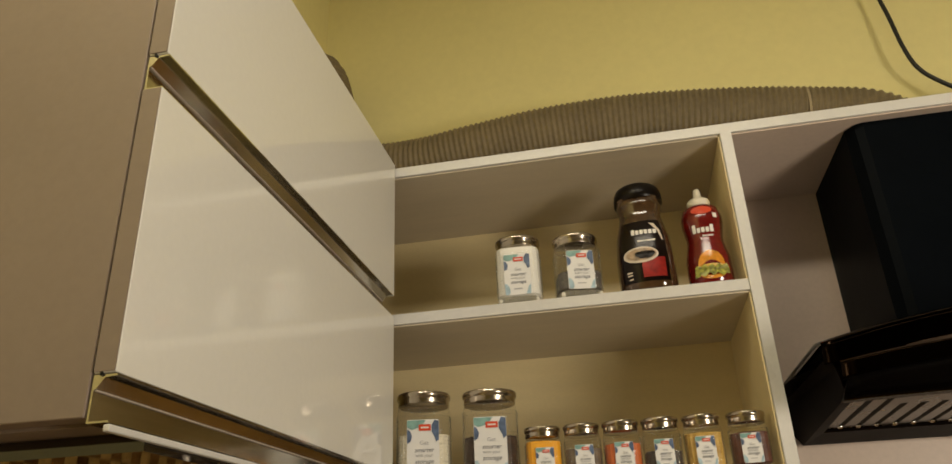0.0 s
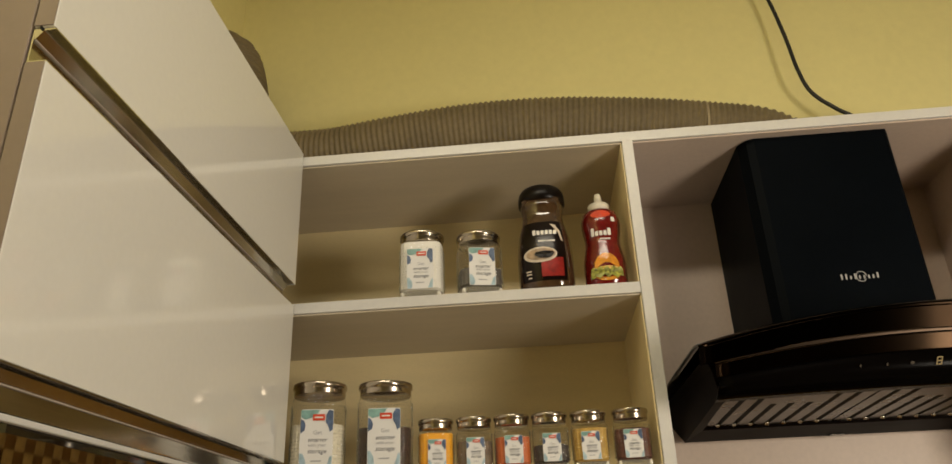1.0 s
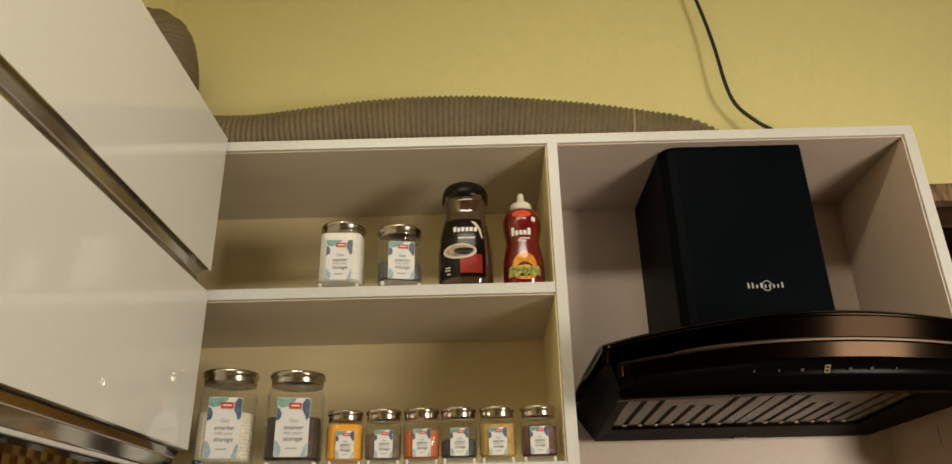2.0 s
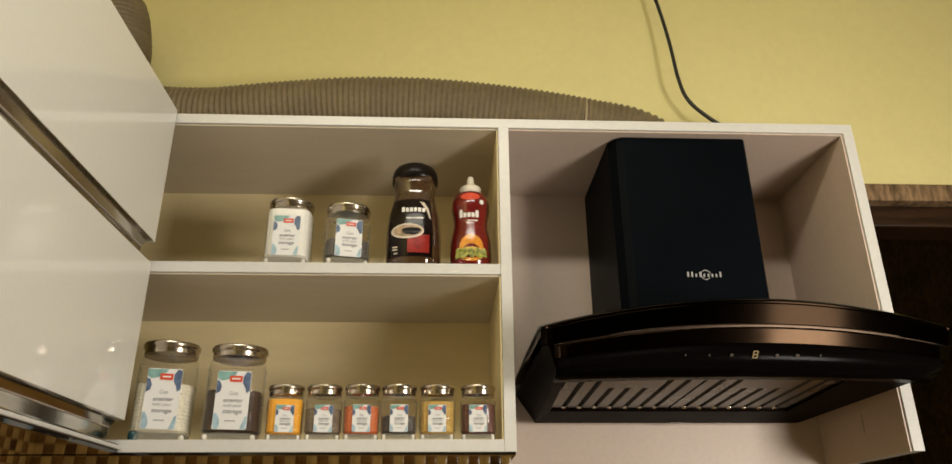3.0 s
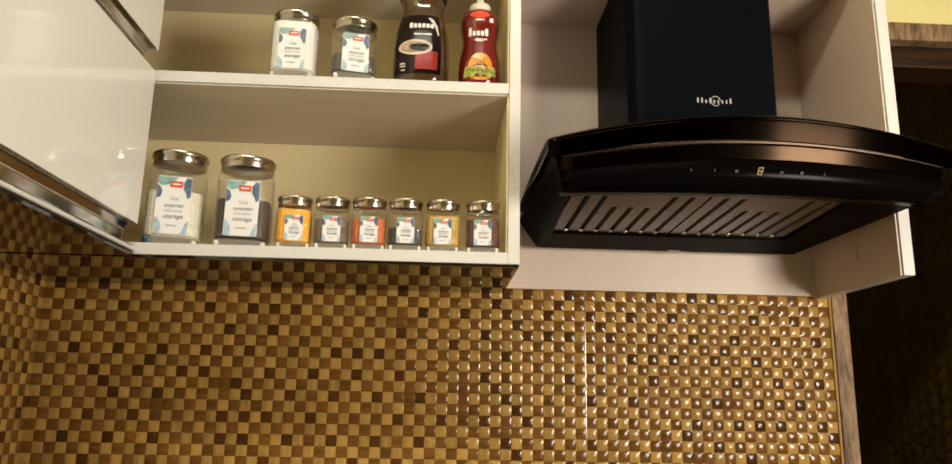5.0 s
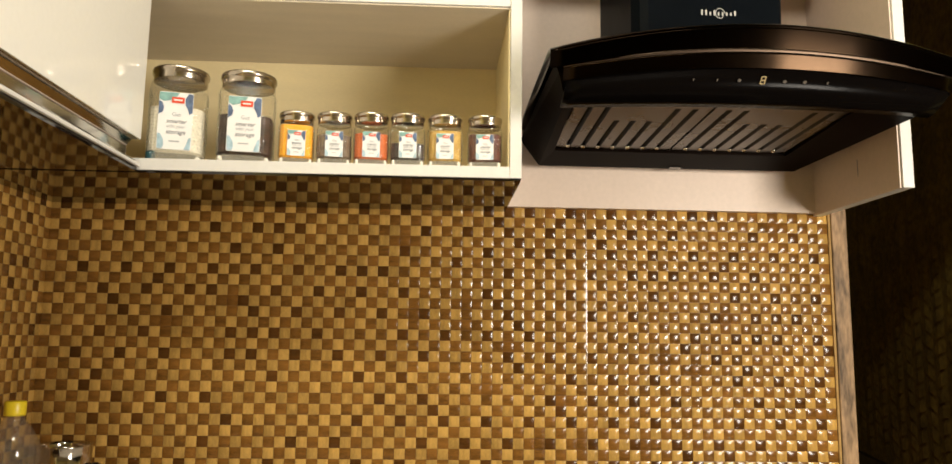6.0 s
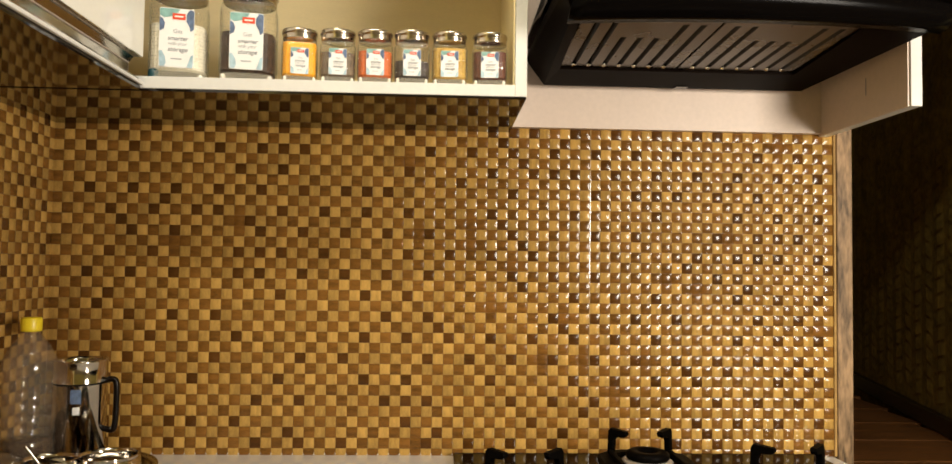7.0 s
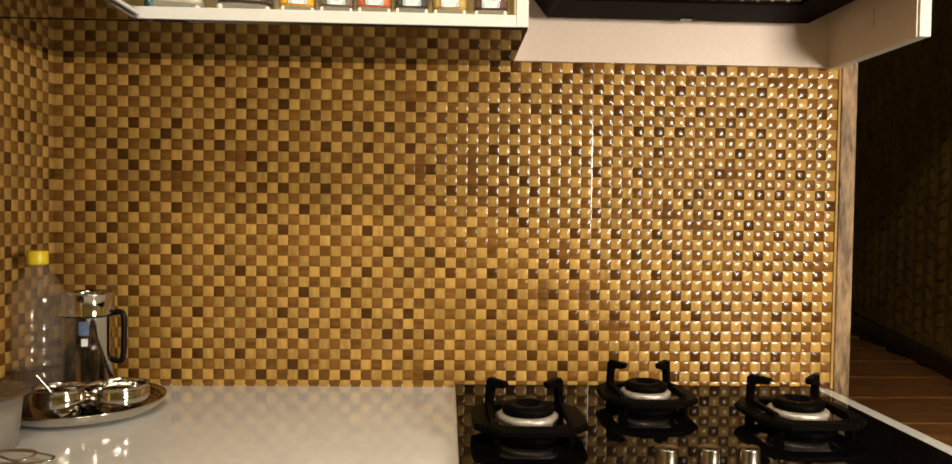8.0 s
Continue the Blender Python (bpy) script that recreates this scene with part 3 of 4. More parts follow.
for sx in (-1, 1):
    bm = bmesh.new()
    x0, x1 = (-0.242, -0.041) if sx < 0 else (-0.037, 0.164)
    tilt = (1.566 - 1.5555) / 0.33

    def zf(y):
        return 1.5555 - (y + 0.062) * tilt

    slots = []
    for k in range(7):
        cx = x0 + (x1 - x0) * (0.115 + 0.77 * k / 6)
        slots.append((cx, -0.365 if k in (0, 1, 5, 6) else -0.305, -0.165))
    edges_x = [x0] + [v for cx, *_ in slots for v in (cx - 0.0045, cx + 0.0045)] + [x1]
    for i in range(len(edges_x) - 1):
        a, b = edges_x[i], edges_x[i + 1]
        spans = [(-0.392, -0.146)] if i % 2 == 0 else [(-0.392, slots[i // 2][1]), (slots[i // 2][2], -0.146)]
        for p, q in spans:
            lo = [bm.verts.new((x, y, zf(y))) for x, y in ((a, p), (b, p), (b, q), (a, q))]
            hi = [bm.verts.new((v.co.x, v.co.y, v.co.z + 0.002)) for v in lo]
            bm.faces.new(lo[::-1])
            bm.faces.new(hi)
            for k in range(4):
                bm.faces.new((lo[k], lo[(k + 1) % 4], hi[(k + 1) % 4], hi[k]))
    f = part("filter", bm, M_FILTER, hood, "grey steel baffle filter")
    for cx, p, q in slots:
        bm = bmesh.new()
        for side_x in (-1, 1):
            vs = [bm.verts.new((cx + side_x * 0.0045, y, zf(y) + dz)) for y, dz in ((p, 0.0), (q, 0.0))] + [bm.verts.new((cx + side_x * 0.001, y, zf(y) + 0.006)) for y in (q, p)]
            bm.faces.new(vs)
        part("slot", bm, M_SLOT, f, "dark pressed slot")
        # small bright dome added so each slot end shows a lamp glint
        part("slot_glint", lathe([(0.0042, 0.001), (0.0040, -0.0006), (0.0028, -0.0022), (0.0013, -0.0029), (0.0, -0.0031)], 12), M_SLOTGLINT, f, "bright dome added for the glint at a slot end", True, pose(cx, q + 0.003, zf(q)))
    cx = (x0 + x1) / 2 + 0.01
    part("filter_handle", box(cx - 0.016, cx + 0.016, -0.385, -0.375, zf(-0.38) - 0.003, zf(-0.38) - 0.0005, 0.001), M_FILTER, f, "small steel pull")

# ---- duct and cable on top ----
M_TAPE = mat("tan_tape", (0.34, 0.27, 0.16), 0.55, vary=0.1)
duct = thing("flexible_duct", "grey ribbed plastic exhaust duct lying on the shelf unit", "duct")
part("hose", tube([(0.0, -0.135, 2.385), (0.04, -0.135, 2.375), (0.062, -0.135, 2.30), (0.075, -0.135, 2.20), (0.13, -0.135, 2.125), (0.26, -0.13, 2.115), (0.40, -0.13, 2.131), (0.55, -0.13, 2.146), (0.72, -0.13, 2.146), (0.90, -0.13, 2.127), (1.03, -0.13, 2.104), (1.11, -0.13, 2.085), (1.17, -0.13, 2.045)], 0.066, 28, 0.0105, 0.0036), M_DUCT, duct, smooth=True)
part("tape_ring", lathe([(0.0705, -0.002), (0.0709, 0), (0.0705, 0.002)], 28), M_TAPE, duct, "narrow pale tape", at=pose(1.008, -0.13, 2.106, 0, 97, 0))
cab2 = thing("power_cable", "thin black cable hanging down the yellow wall", "cable")
part("lead", tube([(1.183, -0.03, 2.74), (1.228, -0.035, 2.52), (1.245, -0.04, 2.40), (1.253, -0.045, 2.30), (1.267, -0.05, 2.24), (1.303, -0.06, 2.19), (1.350, -0.075, 2.14), (1.396, -0.09, 2.06), (1.426, -0.10, 2.042)], 0.0042, 8), M_CABLE, cab2, smooth=True)

# ---- jars ----
# opaque near-white that stands in for glints in the jar bases
M_BASEGLINT = mat("pale_corner_glint", (0.72, 0.68, 0.6), 0.08, vary=0.1, bump=0.0)
M_INKMID = mat("soft_grey_ink", (0.25, 0.25, 0.27), 0.5, vary=0.05, bump=0.0)
M_INKPALE = mat("pale_ink", (0.38, 0.38, 0.4), 0.5, vary=0.05, bump=0.0)
def jar(name, label, w, h, fill, level, category="jar", group="storage jars"):
    """A square glass jar with a printed label, a chrome lid and its contents; w: width, h: height with lid."""
    ob = thing(name, label, category, group=group)
    r, lid = w / 2, 0.0128 + 0.05 * max(0.0, h - 0.084)
    nk = h - lid
    bz = 0.0095 if h < 0.1 else 0.0115
    C0 = [(r * 0.93, bz - 0.0005, 0.9), (r * 0.985, bz + 0.0025, 0.9), (r * 0.99, nk * 0.86, 0.9), (r * 0.97, nk * 0.93, 0.7), (r * 0.90, nk * 0.985, 0.2), (r * 0.89, nk, 0.0)]
    body = part("glass_body", lathe(C0, 40), M_GLASS, ob, smooth=True)
    base = part("glass_base", lathe([(r * 0.88, 0.0, 0.9), (r * 0.975, 0.0015, 0.9), (r * 0.975, bz - 0.002, 0.9), (r * 0.9, bz, 0.9), (0.0, bz, 0.9)], 40), M_JARBASE, ob, "thick clear base")
    # opaque beads paint the glints of the clear base's four corners
    for q in range(4):
        part("corner_glint", lathe([(0.0005, 0.0006), (w * 0.045, 0.0012), (w * 0.05, 0.006), (w * 0.03, 0.0088), (0.0, 0.009)], 10, centre=((r * 0.80) * (1 if q % 2 else -1), (r * 0.80) * (1 if q // 2 else -1))), M_BASEGLINT, base, "opaque pale bead painting a corner glint", True)
    body.visible_shadow = base.visible_shadow = False
    if fill:
        part("contents", lathe([(r * 0.84, bz + 0.0003, 0.9), (r * 0.945, bz + 0.0035, 0.9), (r * 0.945, level * nk, 0.9), (r * 0.7, level * nk + 0.002, 0.9), (0.0, level * nk + 0.003)], 32), fill, ob)
    # rows of small glass knobs round the body, clear of the label
    lw, z0, z1 = (w * 0.58, h * 0.105, h * 0.70) if h > 0.1 else (w * 0.50, h * 0.14, h * 0.62)
    knobs = bmesh.new()
    step = max(0.0042, w * 0.062)
    rows = int((nk * 0.88 - 0.014) / step)
    for j in range(rows):
        z = 0.014 + (j + 0.5) * step
        n = int(8 * r / step)
        for k in range(n):
            a = 2 * math.pi * (k + 0.5 * (j % 2)) / n
            c, d = math.cos(a), math.sin(a)
            f = r * 0.99 * (0.1 + 0.9 * (abs(c) ** 5 + abs(d) ** 5) ** -0.2)
            x, y = f * c, f * d
            if d > 0.35 or (abs(x) < lw * 0.53 and d < 0 and z < z1 + 0.002):
                continue
            e = step * 0.30
            vs = [knobs.verts.new((x + e * u, y + e * v, z + e * t)) for u, v, t in ((1, 0, 0), (0, 1, 0), (-1, 0, 0), (0, -1, 0), (0, 0, 1), (0, 0, -1))]
            for i in range(4):
                knobs.faces.new((vs[i], vs[(i + 1) % 4], vs[4]))
                knobs.faces.new((vs[(i + 1) % 4], vs[i], vs[5]))
    kn = part("glass_knob", knobs, M_BEAD, ob, smooth=True)
    kn.visible_shadow = False
    tagged(kn, kind="stuff")
    lr = r * 0.985
    part("lid", lathe([(lr * 0.95, nk - 0.003), (lr * 0.975, nk - 0.0015), (lr * 0.965, nk + lid * 0.30), (lr * 0.98, nk + lid * 0.42), (lr * 1.025, nk + lid * 0.52), (lr * 1.03, nk + lid * 0.85), (lr * 1.0, nk + lid * 0.97), (lr * 0.96, h), (0.0, h + 0.0005)], 40), M_LID, ob, "shiny chrome screw lid", True)
    # label on the front face
    y = -r * 0.99
    card = part("paper_label", flat(rounded(-lw / 2, lw / 2, z0, z1, lw * 0.06), y - 0.0004), M_LABEL, ob, "white printed paper label")
    hh = z1 - z0
    y2 = y - 0.0012
    for mt, pts in (
        (M_TEAL, ((-0.49, 0.985), (0.08, 0.99), (0.02, 0.93), (-0.15, 0.86), (-0.36, 0.83), (-0.49, 0.87))),
        (M_NAVY, ((0.49, 0.97), (0.36, 0.99), (0.27, 0.90), (0.27, 0.79), (0.36, 0.70), (0.40, 0.62), (0.49, 0.66))),
        (M_NAVY, ((-0.49, 0.84), (-0.40, 0.81), (-0.34, 0.73), (-0.37, 0.64), (-0.49, 0.60))),
        (M_PALEBLUE, ((-0.47, 0.01), (-0.49, 0.27), (-0.41, 0.27), (-0.31, 0.17), (-0.29, 0.07), (-0.34, 0.01))),
        (M_PALEBLUE, ((0.47, 0.01), (0.30, 0.01), (0.36, 0.10), (0.42, 0.21), (0.49, 0.23))),
    ):
        part("print", flat([(u * lw, z0 + v * hh) for u, v in pts], y2), mt, card)
    part("brand_patch", flat(rounded(-lw * 0.13, lw * 0.24, z1 - hh * 0.19, z1 - hh * 0.085, lw * 0.02), y2 - 0.0003), M_RED, card, "red patch")
    part("brand_bar", flat(rounded(-lw * 0.07, lw * 0.18, z1 - hh * 0.15, z1 - hh * 0.125, lw * 0.008), y2 - 0.0008, 0.0003), M_PRINTWHITE, card)
    s = lw * 0.175
    for words, dz, k, sh in (("Get", 0.42, 1.0, 0.0), ("smarter", 0.54, 1.05, 0.25), ("with your", 0.62, 0.8, 0.0), ("storage", 0.73, 1.1, 0.25)):
        lettering("word", words, s * k, card, M_INKMID if k > 1 else M_INKPALE, lw * 0.03, y2 - 0.0002, z1 - hh * dz, sh, bold=0.00004 if k > 1 else -0.00006)
    part("small_print", flat(rounded(-lw * 0.15, lw * 0.16, z0 + hh * 0.135, z0 + hh * 0.155, lw * 0.006), y2), M_INKPALE, card)
    return ob


F_RICE = grains("white_rice", (0.85, 0.79, 0.64), (0.66, 0.6, 0.46), 260)
F_PEPPER = grains("dark_peppercorns", (0.02, 0.010, 0.006), (0.075, 0.038, 0.02), 170)
F_TURMERIC = grains("orange_powder", (0.9, 0.44, 0.02), (0.78, 0.33, 0.012), 400)
F_CUMIN = grains("grey_brown_seeds", (0.22, 0.16, 0.1), (0.09, 0.06, 0.04), 300)
F_CHILLI = grains("red_powder", (0.6, 0.15, 0.035), (0.48, 0.1, 0.02), 400)
F_MUSTARD = grains("black_seeds", (0.02, 0.016, 0.014), (0.07, 0.05, 0.04), 300)
F_FENNEL = grains("golden_seeds", (0.62, 0.4, 0.1), (0.38, 0.22, 0.04), 280)
F_CLOVE = grains("dark_red_spice", (0.13, 0.035, 0.015), (0.05, 0.015, 0.01), 220)
F_SALT = grains("white_salt", (0.9, 0.88, 0.82), (0.82, 0.79, 0.72), 500)
F_TEA = grains("dark_grey_granules", (0.14, 0.12, 0.1), (0.05, 0.045, 0.04), 320)

SZ, MZ = UNIT_Z0 + T, SHELF_Z
for label, x, fill, level, turn in (
    ("tall glass jar of white rice with chrome lid", 0.309, F_RICE, 0.62, 13),
    ("tall glass jar of dark peppercorns with chrome lid", 0.416, F_PEPPER, 0.57, 9),
):
    jar("storage_jar", label, 0.085, 0.151 if fill is F_RICE else 0.146, fill, level).matrix_basis = pose(x, -0.240, SZ, 0, 0, turn)
for label, x, fill, level, turn in (
    ("small glass spice jar of orange turmeric powder", 0.497, F_TURMERIC, 0.86, 11),
    ("small glass spice jar of grey-brown seeds", 0.556, F_CUMIN, 0.66, 8),
    ("small glass spice jar of red chilli powder", 0.614, F_CHILLI, 0.70, 6),
    ("small glass spice jar of black seeds", 0.671, F_MUSTARD, 0.50, 4),
    ("small glass spice jar of golden seeds", 0.730, F_FENNEL, 0.80, 0),
    ("small glass spice jar of dark red spice", 0.793, F_CLOVE, 0.75, -3),
):
    jar("spice_jar", label, 0.054, 0.084, fill, level, group="spice jars").matrix_basis = pose(x, -0.254 + random.uniform(-0.003, 0.003), SZ, 0, 0, turn)
for label, x, fill, level, turn in (
    ("square glass jar of white salt with chrome lid", 0.478, F_SALT, 0.93, 3),
    ("square glass jar with dark granules and chrome lid", 0.574, F_TEA, 0.45, 12),
):
    jar("storage_jar", label, 0.074, 0.118 if fill is F_SALT else 0.110, fill, level).matrix_basis = pose(x, -0.250, MZ, 0, 0, turn)

# coffee jar
M_BROWNGLASS = mat("brown_filled_glass", (0.060, 0.031, 0.014), 0.07, vary=0.35, scale=40, bump=0.02, coat=0.6)
M_CREAMPRINT = mat("cream_print", (0.62, 0.53, 0.42), 0.35, vary=0.08, scale=60, bump=0.0)
M_FOAM = mat("milk_coffee_print", (0.34, 0.24, 0.15), 0.35, vary=0.5, scale=90, bump=0.0)
M_DARKRED = mat("dark_red_print", (0.27, 0.010, 0.006), 0.3, vary=0.45, scale=50, bump=0.0)
M_CAP = mat("dark_brown_cap", (0.005, 0.003, 0.0022), 0.3, vary=0.15, bump=0.02, spec=0.2)
M_SLEEVE = mat("dark_label_film", (0.006, 0.0022, 0.0018), 0.2, vary=0.2, bump=0.0, spec=0.25)
cof = thing("coffee_jar", "brown glass coffee jar with dark cap and printed label", "jar", pose(0.686, -0.243, MZ, 0, 0, -6))
C = [(0.043, 0.0), (0.0455, 0.004), (0.0465, 0.03), (0.0465, 0.06), (0.0435, 0.095), (0.036, 0.125), (0.0335, 0.138), (0.036, 0.152), (0.0375, 0.165)]
part("glass_body", lathe(C, 40, 0.35), M_BROWNGLASS, cof, smooth=True)
part("cap", lathe([(0.0375, 0.161), (0.0398, 0.163), (0.0398, 0.174), (0.0385, 0.182), (0.035, 0.1885), (0.029, 0.1925), (0.018, 0.194), (0.0, 0.1945)], 40), M_CAP, cof, "domed dark cap", True)


def wrap(profile, z0, z1, x_half, lift, outline, turn=0.0, sq=0.35):
    """A print that follows a lathed body: outline of (x, z) laid onto its front."""
    zs = [p[1] for p in profile]
    rs = [p[0] for p in profile]
    bm = bmesh.new()
    vs = []
    for x, z in outline:
        r = float(np.interp(z, zs, rs)) + lift
        a = -math.pi / 2 + x / r + radians(turn)
        c, d = math.cos(a), math.sin(a)
        q = (abs(c) ** 5 + abs(d) ** 5) ** (-0.2)
        f = r * (1 - sq + sq * q)
        vs.append(bm.verts.new((f * c, f * d, z)))
    mid = bm.verts.new(sum((v.co for v in vs), Vector()) / len(vs))
    cx, cz = sum(x for x, _ in outline) / len(outline), sum(z for _, z in outline) / len(outline)
    r = float(np.interp(cz, zs, rs)) + lift
    a = -math.pi / 2 + cx / r + radians(turn)
    q = (abs(math.cos(a)) ** 5 + abs(math.sin(a)) ** 5) ** (-0.2)
    f = r * (1 - sq + sq * q)
    mid.co = (f * math.cos(a), f * math.sin(a), cz)
    for i in range(len(vs)):
        bm.faces.new((vs[i], vs[(i + 1) % len(vs)], mid))
    geom = bm.faces[:]
    ret = bmesh.ops.extrude_face_region(bm, geom=geom)
    for v in ret["geom"]:
        if isinstance(v, bmesh.types.BMVert):
            v.co.x *= 0.985
            v.co.y *= 0.985
    bmesh.ops.recalc_face_normals(bm, faces=bm.faces[:])
    return bm


def band(profile, z0, z1, a0, a1, lift, rows=10, cols=16, sq=0.35):
    """A label film that follows a lathed body between two heights and two angles off the front."""
    zs, rs = [p[1] for p in profile], [p[0] for p in profile]
    bm = bmesh.new()
    grid = []
    for i in range(rows + 1):
        z = z0 + (z1 - z0) * i / rows
        r = float(np.interp(z, zs, rs)) + lift
        line = []
        for k in range(cols + 1):
            a = -math.pi / 2 + radians(a0 + (a1 - a0) * k / cols)
            c, d = math.cos(a), math.sin(a)
            f = r * (1 - sq + sq * (abs(c) ** 5 + abs(d) ** 5) ** (-0.2))
            line.append(bm.verts.new((f * c, f * d, z)))
        grid.append(line)
    for i in range(rows):
        for k in range(cols):
            bm.faces.new((grid[i][k], grid[i][k + 1], grid[i + 1][k + 1], grid[i + 1][k]))
    return bm


slv = part("label_film", band(C, 0.012, 0.118, -46, 46, 0.0006), M_SLEEVE, cof, "dark printed label", True)
for k in range(6):
    x = -0.018 + k * 0.0068
    part("brand_bar", wrap(C, 0, 0, 0, 0.0016, rounded(x, x + 0.0052, 0.092, 0.100 if k else 0.102, 0.0012, 2), 4), M_PRINTWHITE, slv, "white printed mark")
part("small_print", wrap(C, 0, 0, 0, 0.0016, rounded(-0.010, 0.018, 0.079, 0.082, 0.001, 2), 4), M_PRINTWHITE, slv)
part("red_print", band(C, 0.018, 0.050, -4, 38, 0.0022, 6, 10), M_DARKRED, slv, "red printed mug", True)
part("cup_print", wrap(C, 0, 0, 0, 0.0030, ellipse(-0.004, 0.056, 0.0275, 0.0135, 28), 0), M_CREAMPRINT, slv, "pale cup rim picture")
part("cup_print", wrap(C, 0, 0, 0, 0.0037, ellipse(-0.003, 0.0565, 0.0235, 0.0100, 24), 0), M_FOAM, slv, "milky coffee in the cup picture")
part("cup_print", wrap(C, 0, 0, 0, 0.0043, ellipse(0.003, 0.0550, 0.0150, 0.0072, 18, 0.15), 0), M_CAP, slv, "dark coffee in the cup picture")
# pale curved stripe near the right edge of the label
part("curved_stripe", wrap(C, 0, 0, 0, 0.0012, [(0.014, 0.113), (0.022, 0.111), (0.030, 0.098), (0.034, 0.080), (0.031, 0.082), (0.026, 0.097)], 0), M_CREAMPRINT, slv, "pale curved stripe")
for x, z, w in ((-0.029, 0.028, 0.009), (-0.029, 0.0235, 0.009), (-0.026, 0.017, 0.006)):
    part("small_print", wrap(C, 0, 0, 0, 0.0014, rounded(x, x + w, z, z + 0.0022, 0.0006, 2), 0), M_CREAMPRINT, slv)

# sauce bottle
M_SAUCE = mat("dark_red_sauce_film", (0.14, 0.007, 0.006), 0.16, vary=0.25, scale=30, bump=0.02, coat=0.2)
M_ORANGE = mat("orange_print", (0.62, 0.25, 0.03), 0.2, vary=0.3, scale=40, bump=0.0)
M_CHEESE = mat("yellow_print", (0.72, 0.48, 0.10), 0.3, vary=0.2, scale=90, bump=0.0)
M_LEAF = mat("green_print", (0.30, 0.30, 0.05), 0.35, vary=0.7, scale=170, bump=0.0)
M_NOZZLE = mat("white_nozzle_plastic", (0.72, 0.67, 0.55), 0.4, vary=0.04)
ket = thing("sauce_bottle", "red squeeze sauce bottle with white nozzle cap", "bottle", pose(0.783, -0.243, MZ, 0, 0, -5))
K = [(0.031, 0.0), (0.0345, 0.004), (0.035, 0.03), (0.0345, 0.05), (0.029, 0.078), (0.0285, 0.088), (0.0325, 0.112), (0.0325, 0.124), (0.028, 0.138), (0.018, 0.145)]
part("body", lathe(K, 40, 0.1), M_SAUCE, ket, smooth=True)
nz = part("cap", lathe([(0.0185, 0.143), (0.0185, 0.155), (0.016, 0.158), (0.007, 0.161), (0.0055, 0.176), (0.0045, 0.1785), (0.0, 0.179)], 28), M_NOZZLE, ket, "white pointed nozzle cap", True)
part("front_print", wrap(K, 0, 0, 0, 0.001, ellipse(0.001, 0.128, 0.017, 0.0075, 20), 0, 0.1), M_RED, ket, "pale red oval print")
for k, (x, h) in enumerate(((-0.018, 0.014), (-0.011, 0.008), (-0.004, 0.008), (0.003, 0.008), (0.010, 0.012))):
    part("brand_bar", wrap(K, 0, 0, 0, 0.001, rounded(x, x + 0.0055, 0.090, 0.090 + h, 0.0015, 2), 0, 0.1), M_PRINTWHITE, ket, "white printed mark")
part("small_print", wrap(K, 0, 0, 0, 0.001, rounded(-0.004, 0.014, 0.083, 0.0855, 0.001, 2), 0, 0.1), M_PRINTWHITE, ket)
part("badge_print", wrap(K, 0, 0, 0, 0.001, rounded(0.018, 0.025, 0.114, 0.122, 0.001, 2), 0, 0.1), M_PRINTWHITE, ket)
part("burger_print", wrap(K, 0, 0, 0, 0.0016, [(-0.018, 0.030)] + [(0.003 + 0.021 * math.cos(a), 0.031 + 0.026 * math.sin(a)) for a in (math.pi * (1 - k / 16) for k in range(17))] + [(0.024, 0.030)], 0, 0.1), M_ORANGE, ket, "orange bun picture")
part("burger_print", wrap(K, 0, 0, 0, 0.0014, [(0.003 + 0.021 * math.cos(a), 0.020 + 0.011 * math.sin(a)) for a in (-math.pi * k / 12 for k in range(13))], 0, 0.1), M_ORANGE, ket, "lower bun picture")
leafy = [(-0.024 + 0.054 * k / 14, 0.030 + 0.0035 * math.sin(k * 2.1)) for k in range(15)] + [(0.030 - 0.056 * k / 14, 0.0165 + 0.0035 * math.sin(k * 1.7)) for k in range(15)]
part("burger_print", wrap(K, 0, 0, 0, 0.0030, leafy, 0, 0.1), M_LEAF, ket, "green lettuce picture")
part("burger_print", wrap(K, 0, 0, 0, 0.0022, ellipse(0.002, 0.030, 0.020, 0.0035, 18), 0, 0.1), M_CHEESE, ket, "pale cheese picture")

# ---- gas hob ----
HOB0, HOB1 = 0.749, 1.432
hob = thing("gas_hob", "black glass gas hob with three burners set in the worktop", "hob")
part("glass_plate", box(HOB0, HOB1, -0.555, -0.012, COUNTER + 0.0008, COUNTER + 0.008, 0.002), M_BLACKGLASS, hob, "black glass plate")
HZ = COUNTER + 0.008


